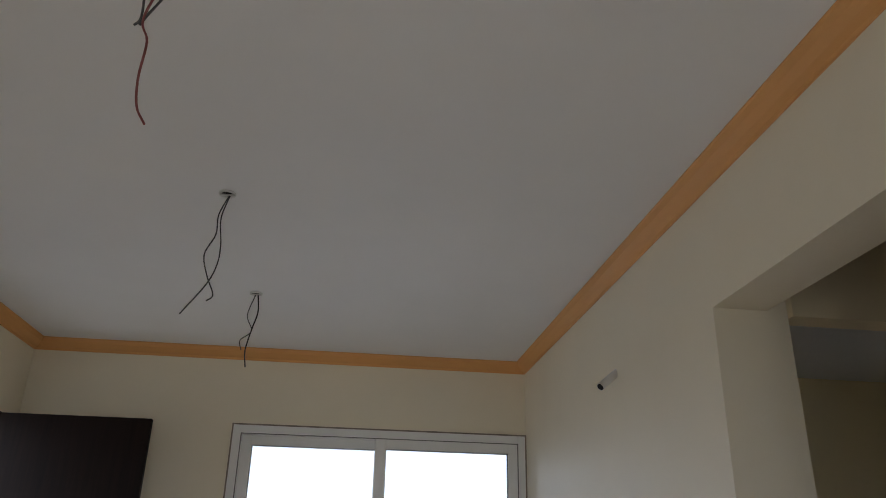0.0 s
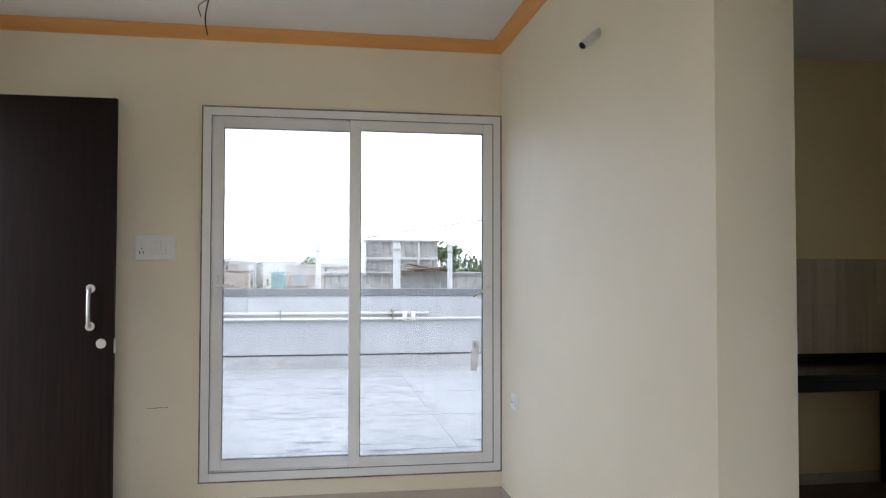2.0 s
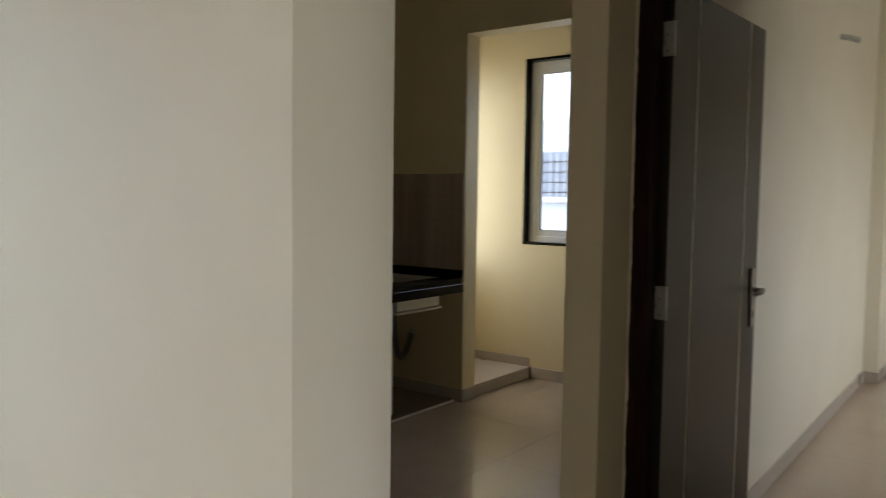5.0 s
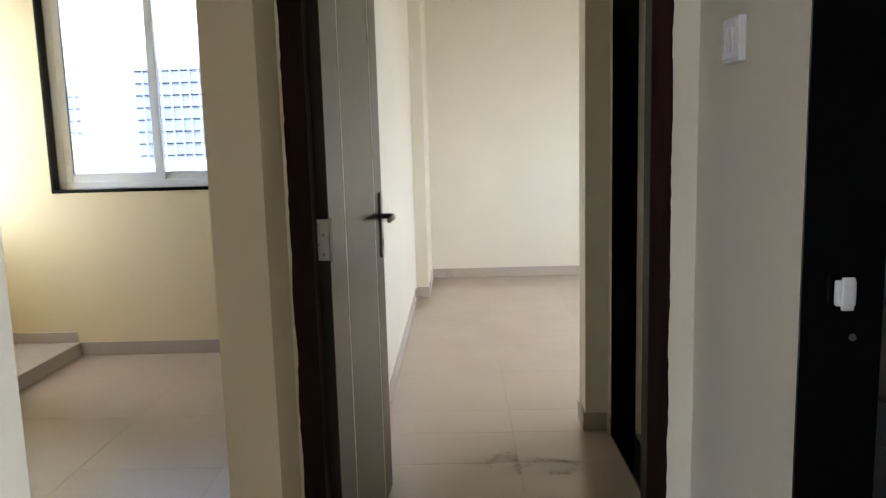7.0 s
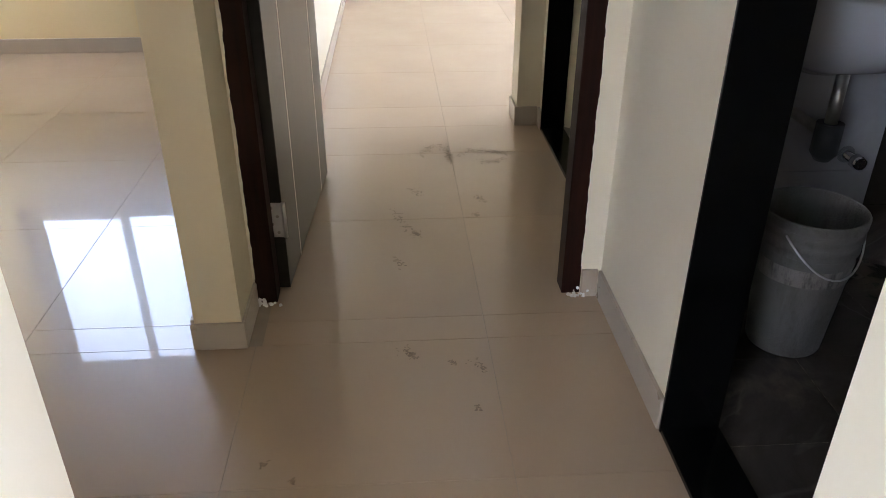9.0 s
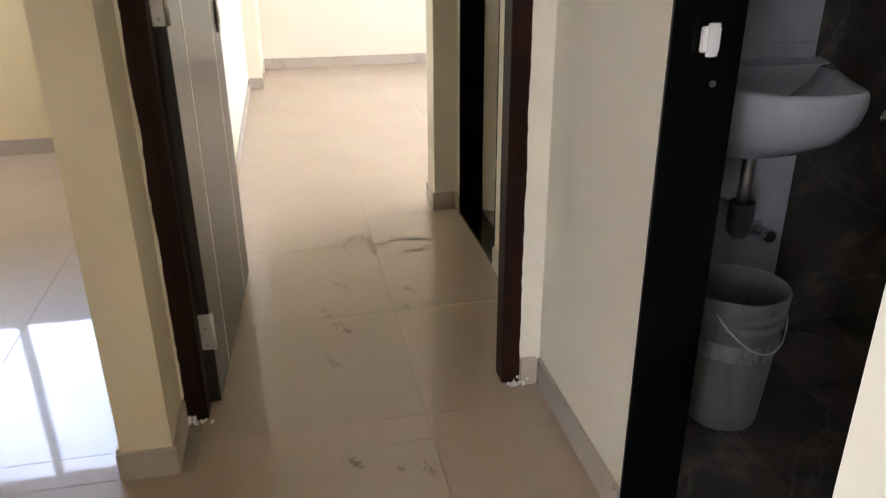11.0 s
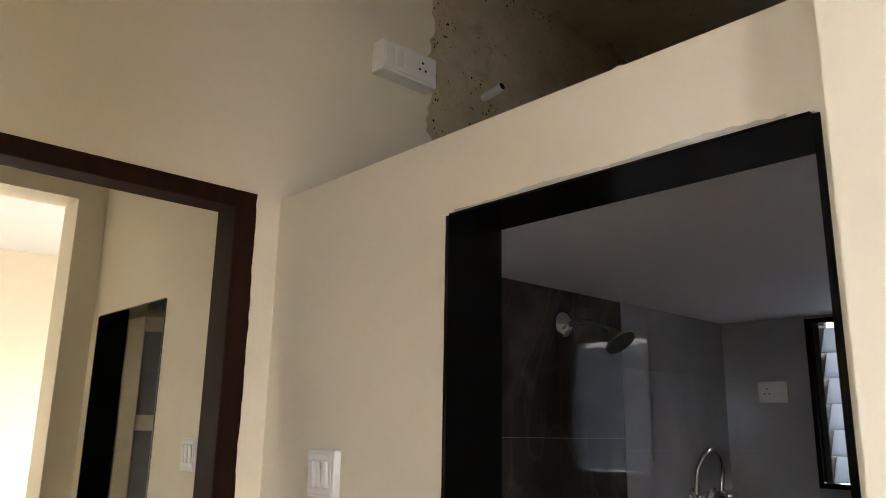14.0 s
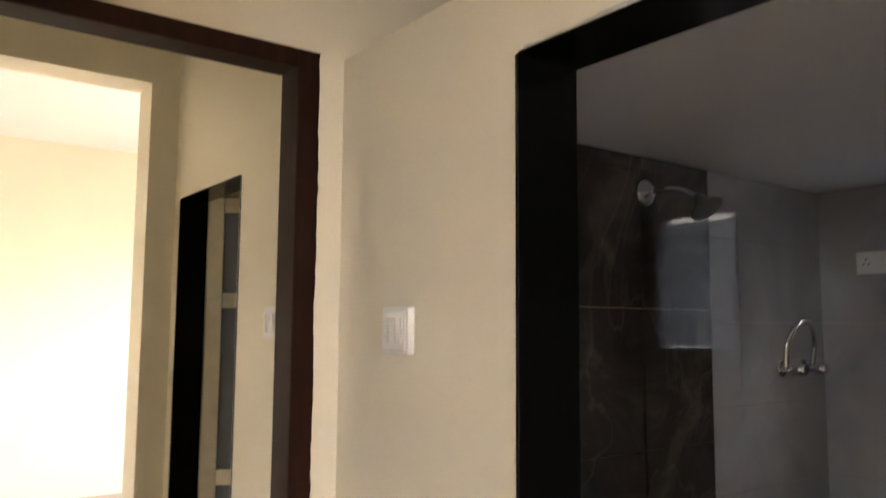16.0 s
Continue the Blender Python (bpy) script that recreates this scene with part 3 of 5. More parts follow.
# kitchen window, its frame built in place along y
KWIN = thing("window_2", (KE + 0.06, 0, 0), 90, "white UPVC sliding window in a black granite surround", "window", "", "structure")
y0, y1, z0, z1 = KW
part("window_frame", frame_ring(bmesh.new(), y0 + 0.02, y1 - 0.02, z0 + 0.02, z1 - 0.02, 0.045, -0.07, 0.0), UPVC, KWIN)
sash(KWIN, y0 + 0.06, (y0 + y1) / 2 + 0.03, z0 + 0.06, z1 - 0.06, 0.05, -0.06, -0.035, DIMMED_GLASS)
sash(KWIN, (y0 + y1) / 2 - 0.03, y1 - 0.06, z0 + 0.06, z1 - 0.06, 0.05, -0.033, -0.006, DIMMED_GLASS)
part("surround", frame_ring(bmesh.new(), y0, y1, z0, z1, 0.02, -0.13, 0.064, 0.002), GRANITE, KWIN, "black granite lining")

# ---- main door ----
main = thing("door_1", (WEST + 0.02, -0.334, 0), 0, "dark brown wooden entrance door, standing open", "door", "", "structure")
part("leaf", boxed(0.0, 0.838, -0.019, 0.019, 0.012, 2.40, 0.004), DARK_WOOD, main)
hb = tube(bmesh.new(), curve_points([(0.718, -0.02, 1.352), (0.718, -0.058, 1.333), (0.718, -0.066, 1.25), (0.718, -0.058, 1.168), (0.718, -0.02, 1.148)], 6), 0.011, 12)
hp = part("pull_handle", hb, STEEL, main, "curved steel pull handle")
for z in (1.352, 1.148):
    part("rosette", tube(bmesh.new(), [(0.718, -0.019, z), (0.718, -0.031, z)], 0.024, 16), STEEL, hp)
part("lock", tube(bmesh.new(), [(0.776, -0.019, 1.054), (0.776, -0.030, 1.054)], 0.026, 20), STEEL, main, "round steel night latch")
part("strike", boxed(0.836, 0.846, -0.014, 0.016, 1.0, 1.08, 0.002), STEEL, main, "steel latch plate")
lin = thing("door_lining", (0, 0, 0), 0, "dark brown wooden entrance door frame", "door frame", "", "structure")
part("jamb", boxed(WEST - 0.15, WEST + 0.004, -0.30, -0.24, 0.0, 2.42, 0.003), FRAME_WOOD, lin)
part("jamb", boxed(WEST - 0.15, WEST + 0.004, -1.31, -1.25, 0.0, 2.42, 0.003), FRAME_WOOD, lin)

# ---- bedroom door ----
fr = thing("door_frame", (0, 0, 0), 0, "chipped dark brown wooden bedroom door frame", "door frame", "", "structure")
FX0, FX1 = DOOR_X - 0.006, DOOR_X1 - 0.004
def jamb_bm(ya, yb, yi, z1):
    """A rebated jamb from ya to yb; the stop, at yi, sits deeper in the wall."""
    bm = bmesh.new()
    box(bm, FX0, FX0 + 0.066, min(ya, yi), max(ya, yi), 0.012, z1, 0.003)
    box(bm, FX0 + 0.0661, FX1, min(ya, yb), max(ya, yb), 0.012, z1, 0.003)
    return bm


part("jamb", jamb_bm(-2.701, -2.742, -2.757, 2.063), FRAME_WOOD, fr)
part("jamb", jamb_bm(-3.608, -3.572, -3.556, 2.063), FRAME_WOOD, fr)
part("head", box(box(bmesh.new(), FX0, FX0 + 0.066, -3.556, -2.757, 2.023, 2.063, 0.003), FX0 + 0.0661, FX1, -3.572, -2.742, 2.038, 2.063, 0.003), FRAME_WOOD, fr)

leaf_turn = math.degrees(math.atan2(-2.815 + 2.766, 2.236 - 1.405))
bd = thing("door_2", (1.410, -2.766, 0), leaf_turn, "grey-brown flush bedroom door with pale inlay lines, standing open", "door", "", "structure")
leaf = part("leaf", boxed(0.0, 0.835, -0.018, 0.018, 0.012, 2.032, 0.002), LEAF_GREY, bd)
for x in (0.192, 0.668):
    part("inlay", boxed(x, x + 0.009, -0.0184, -0.0165, 0.012, 2.030), GROOVE, bd, "pale vertical inlay line")
for z in (0.235, 1.058, 1.86):
    hg = part("hinge", boxed(-0.0145, -0.0115, -0.020, 0.020, z - 0.052, z + 0.052, 0.001, 1), STEEL, bd, "steel butt hinge with dark screws")
    part("knuckle", tube(bmesh.new(), [(-0.012, -0.024, z - 0.052), (-0.012, -0.024, z + 0.052)], 0.006, 10), STEEL, hg)
    for k, dz in enumerate((-0.037, -0.012, 0.012, 0.037)):
        part("screw", tube(bmesh.new(), [(-0.0135, (0.009 if k % 2 else -0.006), z + dz), (-0.0155, (0.009 if k % 2 else -0.006), z + dz)], 0.0045, 8), NICKEL, hg)
lock = part("lock_plate", boxed(0.765, 0.803, -0.026, -0.018, 0.890, 1.120, 0.004), NICKEL, bd, "dull nickel lever lock plate")
part("lever", tube(bmesh.new(), [(0.784, -0.024, 1.035), (0.784, -0.062, 1.035), (0.750, -0.068, 1.033), (0.675, -0.066, 1.030)], [0.010, 0.010, 0.010, 0.008], 10), NICKEL, lock)
part("keyhole", boxed(0.779, 0.789, -0.0268, -0.0255, 0.925, 0.955), DARK, lock)
lock2 = part("lock_plate", boxed(0.765, 0.803, 0.018, 0.026, 0.890, 1.120, 0.004), NICKEL, bd, "dull nickel lever lock plate")
part("lever", tube(bmesh.new(), [(0.784, 0.024, 1.035), (0.784, 0.062, 1.035), (0.750, 0.068, 1.033), (0.675, 0.066, 1.030)], 0.009, 10), NICKEL, lock2)

# ---- black granite doorways ----
def stone_lining(name, x0, x1, y0, y1, z1, label):
    d = thing(name, (0, 0, 0), 0, label, "door frame", "", "structure")
    t = 0.004
    part("jamb", boxed(x1 - t, x1 + 0.003, y0 - 0.004, y1 + 0.005, 0.0, z1, 0.001, 1), GRANITE, d)
    part("jamb", boxed(x0 - 0.006, x0 + 0.003, y0 - 0.004, y1 + 0.002, 0.0, z1, 0.001, 1), GRANITE, d)
    part("head", boxed(x0 + t, x1 - t, y0 - 0.003, y1 + 0.004, z1 - 0.001, z1 + 0.003, 0.0005, 1), GRANITE, d)
    part("threshold", boxed(x0 + t, x1 - t, y0 - 0.003, y1 + 0.003, -0.005, 0.012, 0.001, 1), GRANITE, d)
    return d


stone_lining("door_lining_bath", 0.160, 0.767, BATH_N1, BATH_N, 1.912, "polished black granite bath doorway lining")
stone_lining("door_lining_ensuite", 2.121, 2.698, ENS_N1, ENS_N, 1.936, "polished black granite doorway lining")

# bath door leaf of the attached bath, swung inwards
el = thing("door_3", (2.688, ENS_N1 - 0.010, 0.02), -120, "cream aluminium door with grey panels, standing open", "door", "", "structure")
for x in (0.0, 0.50):
    part("stile", boxed(x, x + 0.055, -0.016, 0.016, 0.0, 1.93, 0.002), CREAM_ALU, el)
for z in (0.0, 0.88, 1.52, 1.875):
    part("rail", boxed(0.0551, 0.4999, -0.015, 0.015, z, z + 0.055, 0.002), CREAM_ALU, el)
for a, b in ((0.055, 0.88), (0.935, 1.52), (1.575, 1.875)):
    part("panel", boxed(0.05, 0.505, -0.005, 0.005, a - 0.003, b + 0.003), FROST, el)
for z in (0.19, 0.96, 1.70):
    hg = part("hinge", boxed(-0.004, 0.0, -0.014, 0.014, z - 0.035, z + 0.035, 0.001, 1), CREAM_ALU, el)
    part("knuckle", tube(bmesh.new(), [(-0.004, 0.018, z - 0.035), (-0.004, 0.018, z + 0.035)], 0.006, 8), CREAM_ALU, hg)


# ---- kitchen ----
counter = thing("kitchen_counter", (0, 0, 0), 0, "polished black granite kitchen worktop with a sunk steel sink", "counter")
bm = grid_solid([EW, 2.72, 3.16, 3.254 - S], [-0.703, -0.58, -0.16, KN - S], [0.807, 0.847], lambda x, y, z: not (2.72 < x < 3.16 and -0.58 < y < -0.16))
part("slab", bm, GRANITE, counter)
part("fascia", boxed(EW, 3.253, -0.708, -0.678, 0.748, 0.8065, 0.002, 1), GRANITE, counter, "thickened black granite front edge")
part("upstand", boxed(EW, 3.254 - S, KN - 0.022, KN - 0.003, 0.8475, 0.896, 0.001, 1), GRANITE, counter)
part("upstand", boxed(3.254 - 0.022, 3.254 - 0.003, -0.70, KN - 0.023, 0.8475, 0.896, 0.001, 1), GRANITE, counter)
part("support", boxed(2.667, 2.687, -0.576, KN - S - 0.002, 0.0145, 0.806, 0.002, 1), GRANITE, counter, "upright black granite slab with rough white edge")
part("rough_edge", boxed(2.668, 2.686, -0.5795, -0.5762, 0.016, 0.75), CEMENT_GREY, counter, "rough pale sawn edge")
part("support", boxed(1.30, 1.32, -0.576, KN - S - 0.002, 0.0145, 0.806, 0.002, 1), GRANITE, counter)
bm = bmesh.new()
box(bm, 2.723, 3.157, -0.577, -0.163, 0.66, 0.665)
for q in ((2.723, 2.728, -0.577, -0.163), (3.152, 3.157, -0.577, -0.163), (2.728, 3.152, -0.577, -0.572), (2.728, 3.152, -0.168, -0.163)):
    box(bm, *q, 0.665, 0.846)
sink = part("sink", bm, STEEL, counter, "brushed steel sink bowl")
part("drain", tube(bmesh.new(), [(2.94, -0.37, 0.64), (2.94, -0.37, 0.669)], 0.04, 18), CHROME, sink)
part("sink_tray", boxed(2.71, 3.17, -0.59, -0.15, 0.640, 0.652), CREAM, sink, "cream plastered sink underside")
structure("counter_plinth", boxed(EW + S, 3.254 - S - 0.001, -0.645, KN - S - 0.001, 0.0, 0.014, 0.002, 1), SKIRT_DULL, "dull brown tiled base under the worktop", "platform")
structure("plinth_edge", boxed(EW + S, 3.254 - S - 0.001, -0.652, -0.6455, 0.0, 0.0135), CEMENT_GREY, "pale mortar line along the base", "trim")
hose = thing("drain_hose", (0, 0, 0), 0, "grey corrugated drain hose hanging under the sink", "hose")
pts = curve_points([(2.94, -0.37, 0.64), (2.935, -0.38, 0.52), (2.93, -0.41, 0.36), (3.00, -0.39, 0.31), (3.12, -0.33, 0.34), (3.24, -0.27, 0.42)], 14)
part("pipe", tube(bmesh.new(), pts, [0.019 + (0.0035 if k % 2 else 0.0) for k in range(len(pts))], 10), RUBBER, hose)
part("collar", tube(bmesh.new(), [(3.228, -0.275, 0.414), (3.253, -0.265, 0.428)], 0.027, 12), PVC, hose)


def bib_tap(name, place, turn, label):
    """A wall tap: flange, body, spout that bends down, upright handle."""
    t = thing(name, place, turn, label, "tap")
    part("flange", tube(bmesh.new(), [(0, 0, 0), (0, -0.006, 0), (0, -0.014, 0)], [0.030, 0.030, 0.018], 18), CHROME, t)
    part("spout", tube(bmesh.new(), curve_points([(0, -0.008, 0), (0, -0.07, 0.0), (0, -0.125, -0.004), (0, -0.142, -0.018), (0, -0.146, -0.040)], 5), 0.012, 12), CHROME, t)
    part("handle", tube(bmesh.new(), [(0, -0.075, 0.008), (0, -0.075, 0.040), (0, -0.110, 0.052)], [0.010, 0.011, 0.006], 10), CHROME, t)
    return t


bib_tap("wall_tap", (3.02, KN - 0.010, 1.050), 0, "chrome bib tap on the kitchen's tiled wall")

# backsplash tiles, on the back wall and the wing wall
SPLASH_M, nn, ll, bb = nodes_of("beige_ribbed_wall_tile", 0.32)
vv = coords(nn, ll, (9.0, 9.0, 0.35))
band = noise_of(nn, ll, vv, 1.1, 2)
info = nn.new("ShaderNodeObjectInfo")
tone = ramp_of(nn, ll, band, [(0.38, (0.40, 0.31, 0.235)), (0.5, (0.47, 0.375, 0.29)), (0.62, (0.54, 0.45, 0.36))])
vary = ramp_of(nn, ll, info.outputs["Random"], [(0.0, (0.90, 0.90, 0.90)), (1.0, (1.06, 1.05, 1.04))])
ll.new(mix_of(nn, ll, 1.0, tone, vary, "MULTIPLY"), bb.inputs["Base Color"])


def splash(parent, horizontal, start, end, at, zs, width):
    """Wall tiles in rows; each row's face carries thin pressed lines."""
    for z0, z1 in zs:
        a = start
        while a < end - 0.01:
            b = min(a + width, end)
            me_key = ("splash", round(b - a, 3), round(z1 - z0, 3), horizontal)
            if me_key not in TILE_CACHE:
                bmt = bmesh.new()
                n = 4
                for k in range(n):
                    h0, h1 = (z1 - z0) * k / n + 0.001, (z1 - z0) * (k + 1) / n - 0.001
                    if horizontal:
                        box(bmt, 0.001, b - a - 0.001, -0.008, 0.0, h0, h1)
                    else:
                        box(bmt, -0.008, 0.0, 0.001, b - a - 0.001, h0, h1)
                mt = bpy.data.meshes.new("wall_tile")
                bmesh.ops.recalc_face_normals(bmt, faces=bmt.faces)
                bmt.to_mesh(mt)
                bmt.free()
                mt.materials.append(SPLASH_M)
                TILE_CACHE[me_key] = mt
            ob = new("wall_tile", TILE_CACHE[me_key])
            ob.location = (a, at, z0) if horizontal else (at, a, z0)
            ob.parent = parent
            a = b


back = structure("backsplash", boxed(EW, 3.245, KN - 0.0022, KN - 0.0005, 0.897, 1.540), GROUT, "beige ribbed tiles above the worktop", "backsplash")
back2 = structure("backsplash_side", boxed(3.2518, 3.2535, -0.70, KN - 0.009, 0.897, 1.540), GROUT, "beige ribbed tiles above the worktop", "backsplash")
ROWS_Z = ((0.898, 1.228), (1.229, 1.539))
splash(back, True, EW, 3.244, KN - 0.0022, ROWS_Z, 0.30)
splash(back2, False, -0.70, KN - 0.011, 3.2518, ROWS_Z, 0.30)

# ---- bath ----
structure("wall_bath_west_face", boxed(0.11, 0.116, BATH_S, BATH_N1, 0.0, BATH_H), CREAM, "plain bath wall", "wall")
GREY_TILE, nn, ll, bb = nodes_of("grey_cement_wall_tile", 0.07)
vv = coords(nn, ll)
ll.new(ramp_of(nn, ll, noise_of(nn, ll, vv, 2.4, 7, 0.6, 0.6), [(0.3, (0.31, 0.305, 0.315)), (0.7, (0.42, 0.412, 0.425))]), bb.inputs["Base Color"])


def wall_tiles(parent, along, a0, a1, at, z0, z1, w, h, material, sign):
    """Plain tiles with fine joints on a wall; sign: the way its face looks."""
    a = a0
    while a < a1 - 0.01:
        b = min(a + w, a1)
        z = z0
        while z < z1 - 0.01:
            t = min(z + h, z1)
            g = 0.0006
            if along == "y":
                bmt = boxed(min(at, at + sign * 0.008), max(at, at + sign * 0.008), a + g, b - g, z + g, t - g)
            else:
                bmt = boxed(a + g, b - g, min(at, at + sign * 0.008), max(at, at + sign * 0.008), z + g, t - g)
            part("wall_tile", bmt, material, parent)
            z = t
        a = b


be = bpy.data.objects["wall_bath_east"]
wall_tiles(be, "y", -4.49, BATH_N1, BATH_E, 0.0, BATH_H, 0.6, 0.3, GREY_TILE, -1)
wall_tiles(be, "y", -5.225, -4.86, BATH_E, 0.186, BATH_H, 0.6, 0.4515, MARBLE, -1)
wall_tiles(be, "y", -4.86, -4.49, BATH_E, 0.186, BATH_H, 0.6, 0.4515, MARBLE, -1)
wall_tiles(be, "y", -5.225, -4.49, BATH_E, 0.0, 0.186, 0.37, 0.4, MARBLE, -1)
wall_tiles(be, "y", BATH_S, -5.225, BATH_E, 0.0, BATH_H, 0.6, 0.3, GREY_TILE, -1)
bs = bpy.data.objects["wall_bath_south"]
wall_tiles(bs, "x", 1.13, BATH_E, BATH_S, 0.0, BATH_H, 0.6, 0.3, GREY_TILE, 1)
wall_tiles(bs, "x", 0.116, 0.60, BATH_S, 0.0, BATH_H, 0.6, 0.3, GREY_TILE, 1)
wall_tiles(bs, "x", 0.60, 1.13, BATH_S, 0.0, 1.365, 0.6, 0.3, GREY_TILE, 1)

lw = thing("window_3", (0, 0, 0), 0, "louvred bath window in a black granite lining", "window", "", "structure")
part("window_frame", frame_ring(bmesh.new(), 0.60, 1.13, 1.365, 2.025, 0.02, BATH_S - 0.16, BATH_S + 0.016, 0.001), GRANITE, lw)
for xa, xb in ((0.6205, 0.6435), (1.0865, 1.1095)):
    part("louvre_channel", boxed(xa, xb, BATH_S - 0.09, BATH_S - 0.012, 1.386, 2.004, 0.002, 1), GASKET, lw, "dark louvre side channel")
for k in range(6):
    z = 1.386 + 0.100 * k
    bm = bmesh.new()
    vs = [bm.verts.new(p) for p in ((0.644, BATH_S - 0.02, z), (1.086, BATH_S - 0.02, z), (1.086, BATH_S - 0.075, z + 0.104), (0.644, BATH_S - 0.075, z + 0.104))]
    vs2 = [bm.verts.new(v.co + Vector((0, 0.004, 0.004))) for v in vs]
    bm.faces.new(vs)
    bm.faces.new(vs2[::-1])
    for a in range(4):
        bm.faces.new((vs[a], vs[(a + 1) % 4], vs2[(a + 1) % 4], vs2[a]))
    part("louvre", bm, FROST_GLASS, lw, "frosted glass louvre blade")

# wash basin
basin = thing("wash_basin", (BATH_E - 0.008, -4.16, 0.0), 0, "white ceramic wall-hung wash basin without a tap", "basin")


def basin_ring(grow, reach, z, lift=0.0):
    """The basin's plan, tapering from the wall to a bowed front with soft corners."""
    half = [(0.0, 0.355), (-0.12, 0.300), (-0.25, 0.225), (-0.38, 0.155), (-0.470, 0.118), (-0.510, 0.095), (-0.525, 0.055), (-0.530, 0.0)]
    pts = half + [(x, -y) for x, y in half[-2::-1]]
    return [(x * reach, y * grow, z + lift * (-x)) for x, y in pts]


bm = bmesh.new()
rings = [[bm.verts.new(p) for p in basin_ring(*lv)] for lv in
         ((0.42, 0.40, 0.645, 0.0), (0.66, 0.68, 0.665, 0.05), (0.86, 0.88, 0.708, 0.07), (0.97, 0.975, 0.772, 0.05), (1.0, 1.0, 0.822, 0.03), (1.0, 1.0, 0.848, 0.03), (0.975, 0.99, 0.858, 0.03))]
inner = []
for grow, reach, z in ((0.88, 0.95, 0.853), (0.80, 0.90, 0.81), (0.62, 0.78, 0.765), (0.30, 0.60, 0.75)):
    inner.append([bm.verts.new((min(x, -0.075), y, zz)) for x, y, zz in basin_ring(grow, reach, z, 0.02)])
rings += inner
N = len(rings[0])
for r0, r1 in zip(rings, rings[1:]):
    for k in range(N):
        f = bm.faces.new((r0[k], r0[(k + 1) % N], r1[(k + 1) % N], r1[k]))
        f.smooth = True
bm.faces.new(rings[0][::-1])
bm.faces.new(rings[-1])
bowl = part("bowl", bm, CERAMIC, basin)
part("drain", tube(bmesh.new(), [(-0.24, 0, 0.748), (-0.24, 0, 0.757)], 0.024, 16), CHROME, basin)
trap = part("bottle_trap", tube(bmesh.new(), [(-0.20, -0.04, 0.67), (-0.20, -0.04, 0.50)], 0.016, 12), NICKEL, basin, "dull metal waste pipe")
part("trap_cup", tube(bmesh.new(), [(-0.20, -0.04, 0.52), (-0.20, -0.04, 0.44), (-0.20, -0.04, 0.42)], [0.034, 0.034, 0.02], 14), GASKET, trap)
part("trap_arm", tube(bmesh.new(), [(-0.19, -0.04, 0.485), (-0.004, -0.04, 0.485)], 0.015, 10), NICKEL, trap)
valve = thing("angle_valve", (BATH_E - 0.008, -4.395, 0.351), 0, "small chrome angle valve under the basin", "valve")
part("body", tube(bmesh.new(), [(0, 0, 0), (-0.01, 0, 0), (-0.055, 0, 0)], [0.026, 0.014, 0.014], 12), CHROME, valve)
part("knob", tube(bmesh.new(), [(-0.045, 0, 0), (-0.05, 0, 0), (-0.078, 0, 0)], [0.012, 0.021, 0.018], 12), CHROME, valve)

# shower, mixer and taps on the bath's long wall
shower = thing("shower", (BATH_E - 0.008, -4.88, 1.919), 0, "chrome shower arm with round dark head", "shower")
part("flange", tube(bmesh.new(), [(0, 0, 0), (-0.006, 0, 0), (-0.012, 0, 0), (-0.03, 0, 0)], [0.046, 0.046, 0.038, 0.014], 22), CHROME, shower)
part("arm", tube(bmesh.new(), curve_points([(-0.01, 0, 0), (-0.12, 0, -0.005), (-0.20, 0, -0.04)], 6), 0.010, 10), CHROME, shower)
part("head", tube(bmesh.new(), [(-0.195, 0, -0.035), (-0.215, 0, -0.06), (-0.228, 0, -0.075), (-0.232, 0, -0.08)], [0.012, 0.025, 0.052, 0.052], 20), NICKEL, shower)


def wall_mixer(name, y, z, label, hoop):
    m = thing(name, (BATH_E - 0.008, y, z), 0, label, "tap")
    for dy in (-0.075, 0.075):
        fl = part("inlet", tube(bmesh.new(), [(0, dy, 0), (-0.008, dy, 0), (-0.012, dy, 0), (-0.05, dy, 0)], [0.030, 0.030, 0.014, 0.014], 14), CHROME, m)
        part("knob", tube(bmesh.new(), [(-0.05, dy, 0), (-0.055, dy, 0), (-0.10, dy, 0)], [0.014, 0.024, 0.020], 12), CHROME, fl)
    part("bar", tube(bmesh.new(), [(-0.045, -0.075, 0), (-0.045, 0.075, 0)], 0.015, 12), CHROME, m)
    part("spout", tube(bmesh.new(), curve_points(hoop, 6), 0.010, 10), CHROME, m)
    return m


mx = wall_mixer("shower_mixer", -4.845, 0.672, "chrome wall mixer with a bent riser on the dark tiles", [(-0.05, 0, 0.0), (-0.10, -0.01, -0.01), (-0.17, -0.02, -0.03), (-0.20, -0.02, -0.06)])
riser = part("riser", tube(bmesh.new(), curve_points([(-0.045, -0.02, 0.01), (-0.05, -0.02, 0.10), (-0.055, -0.02, 0.165), (-0.04, -0.01, 0.193), (0.0, 0.0, 0.195)], 6), 0.009, 10), CHROME, mx, "bent chrome riser pipe")
part("flange", tube(bmesh.new(), [(0.0, 0.0, 0.195), (-0.010, 0.0, 0.195), (-0.016, 0.0, 0.195)], [0.031, 0.031, 0.014], 18), CHROME, riser)
wall_mixer("hose_mixer", -5.74, 1.325, "chrome wall mixer with an arched hose", [(-0.05, 0.13, 0.0), (-0.06, 0.13, 0.10), (-0.08, 0.09, 0.17), (-0.08, 0.0, 0.17), (-0.06, -0.06, 0.09), (-0.05, -0.06, 0.01)])

# bucket
bucket = thing("bucket", (1.095, -4.095, 0.001), 0, "dirty white plastic paint bucket on the bath floor", "bucket")
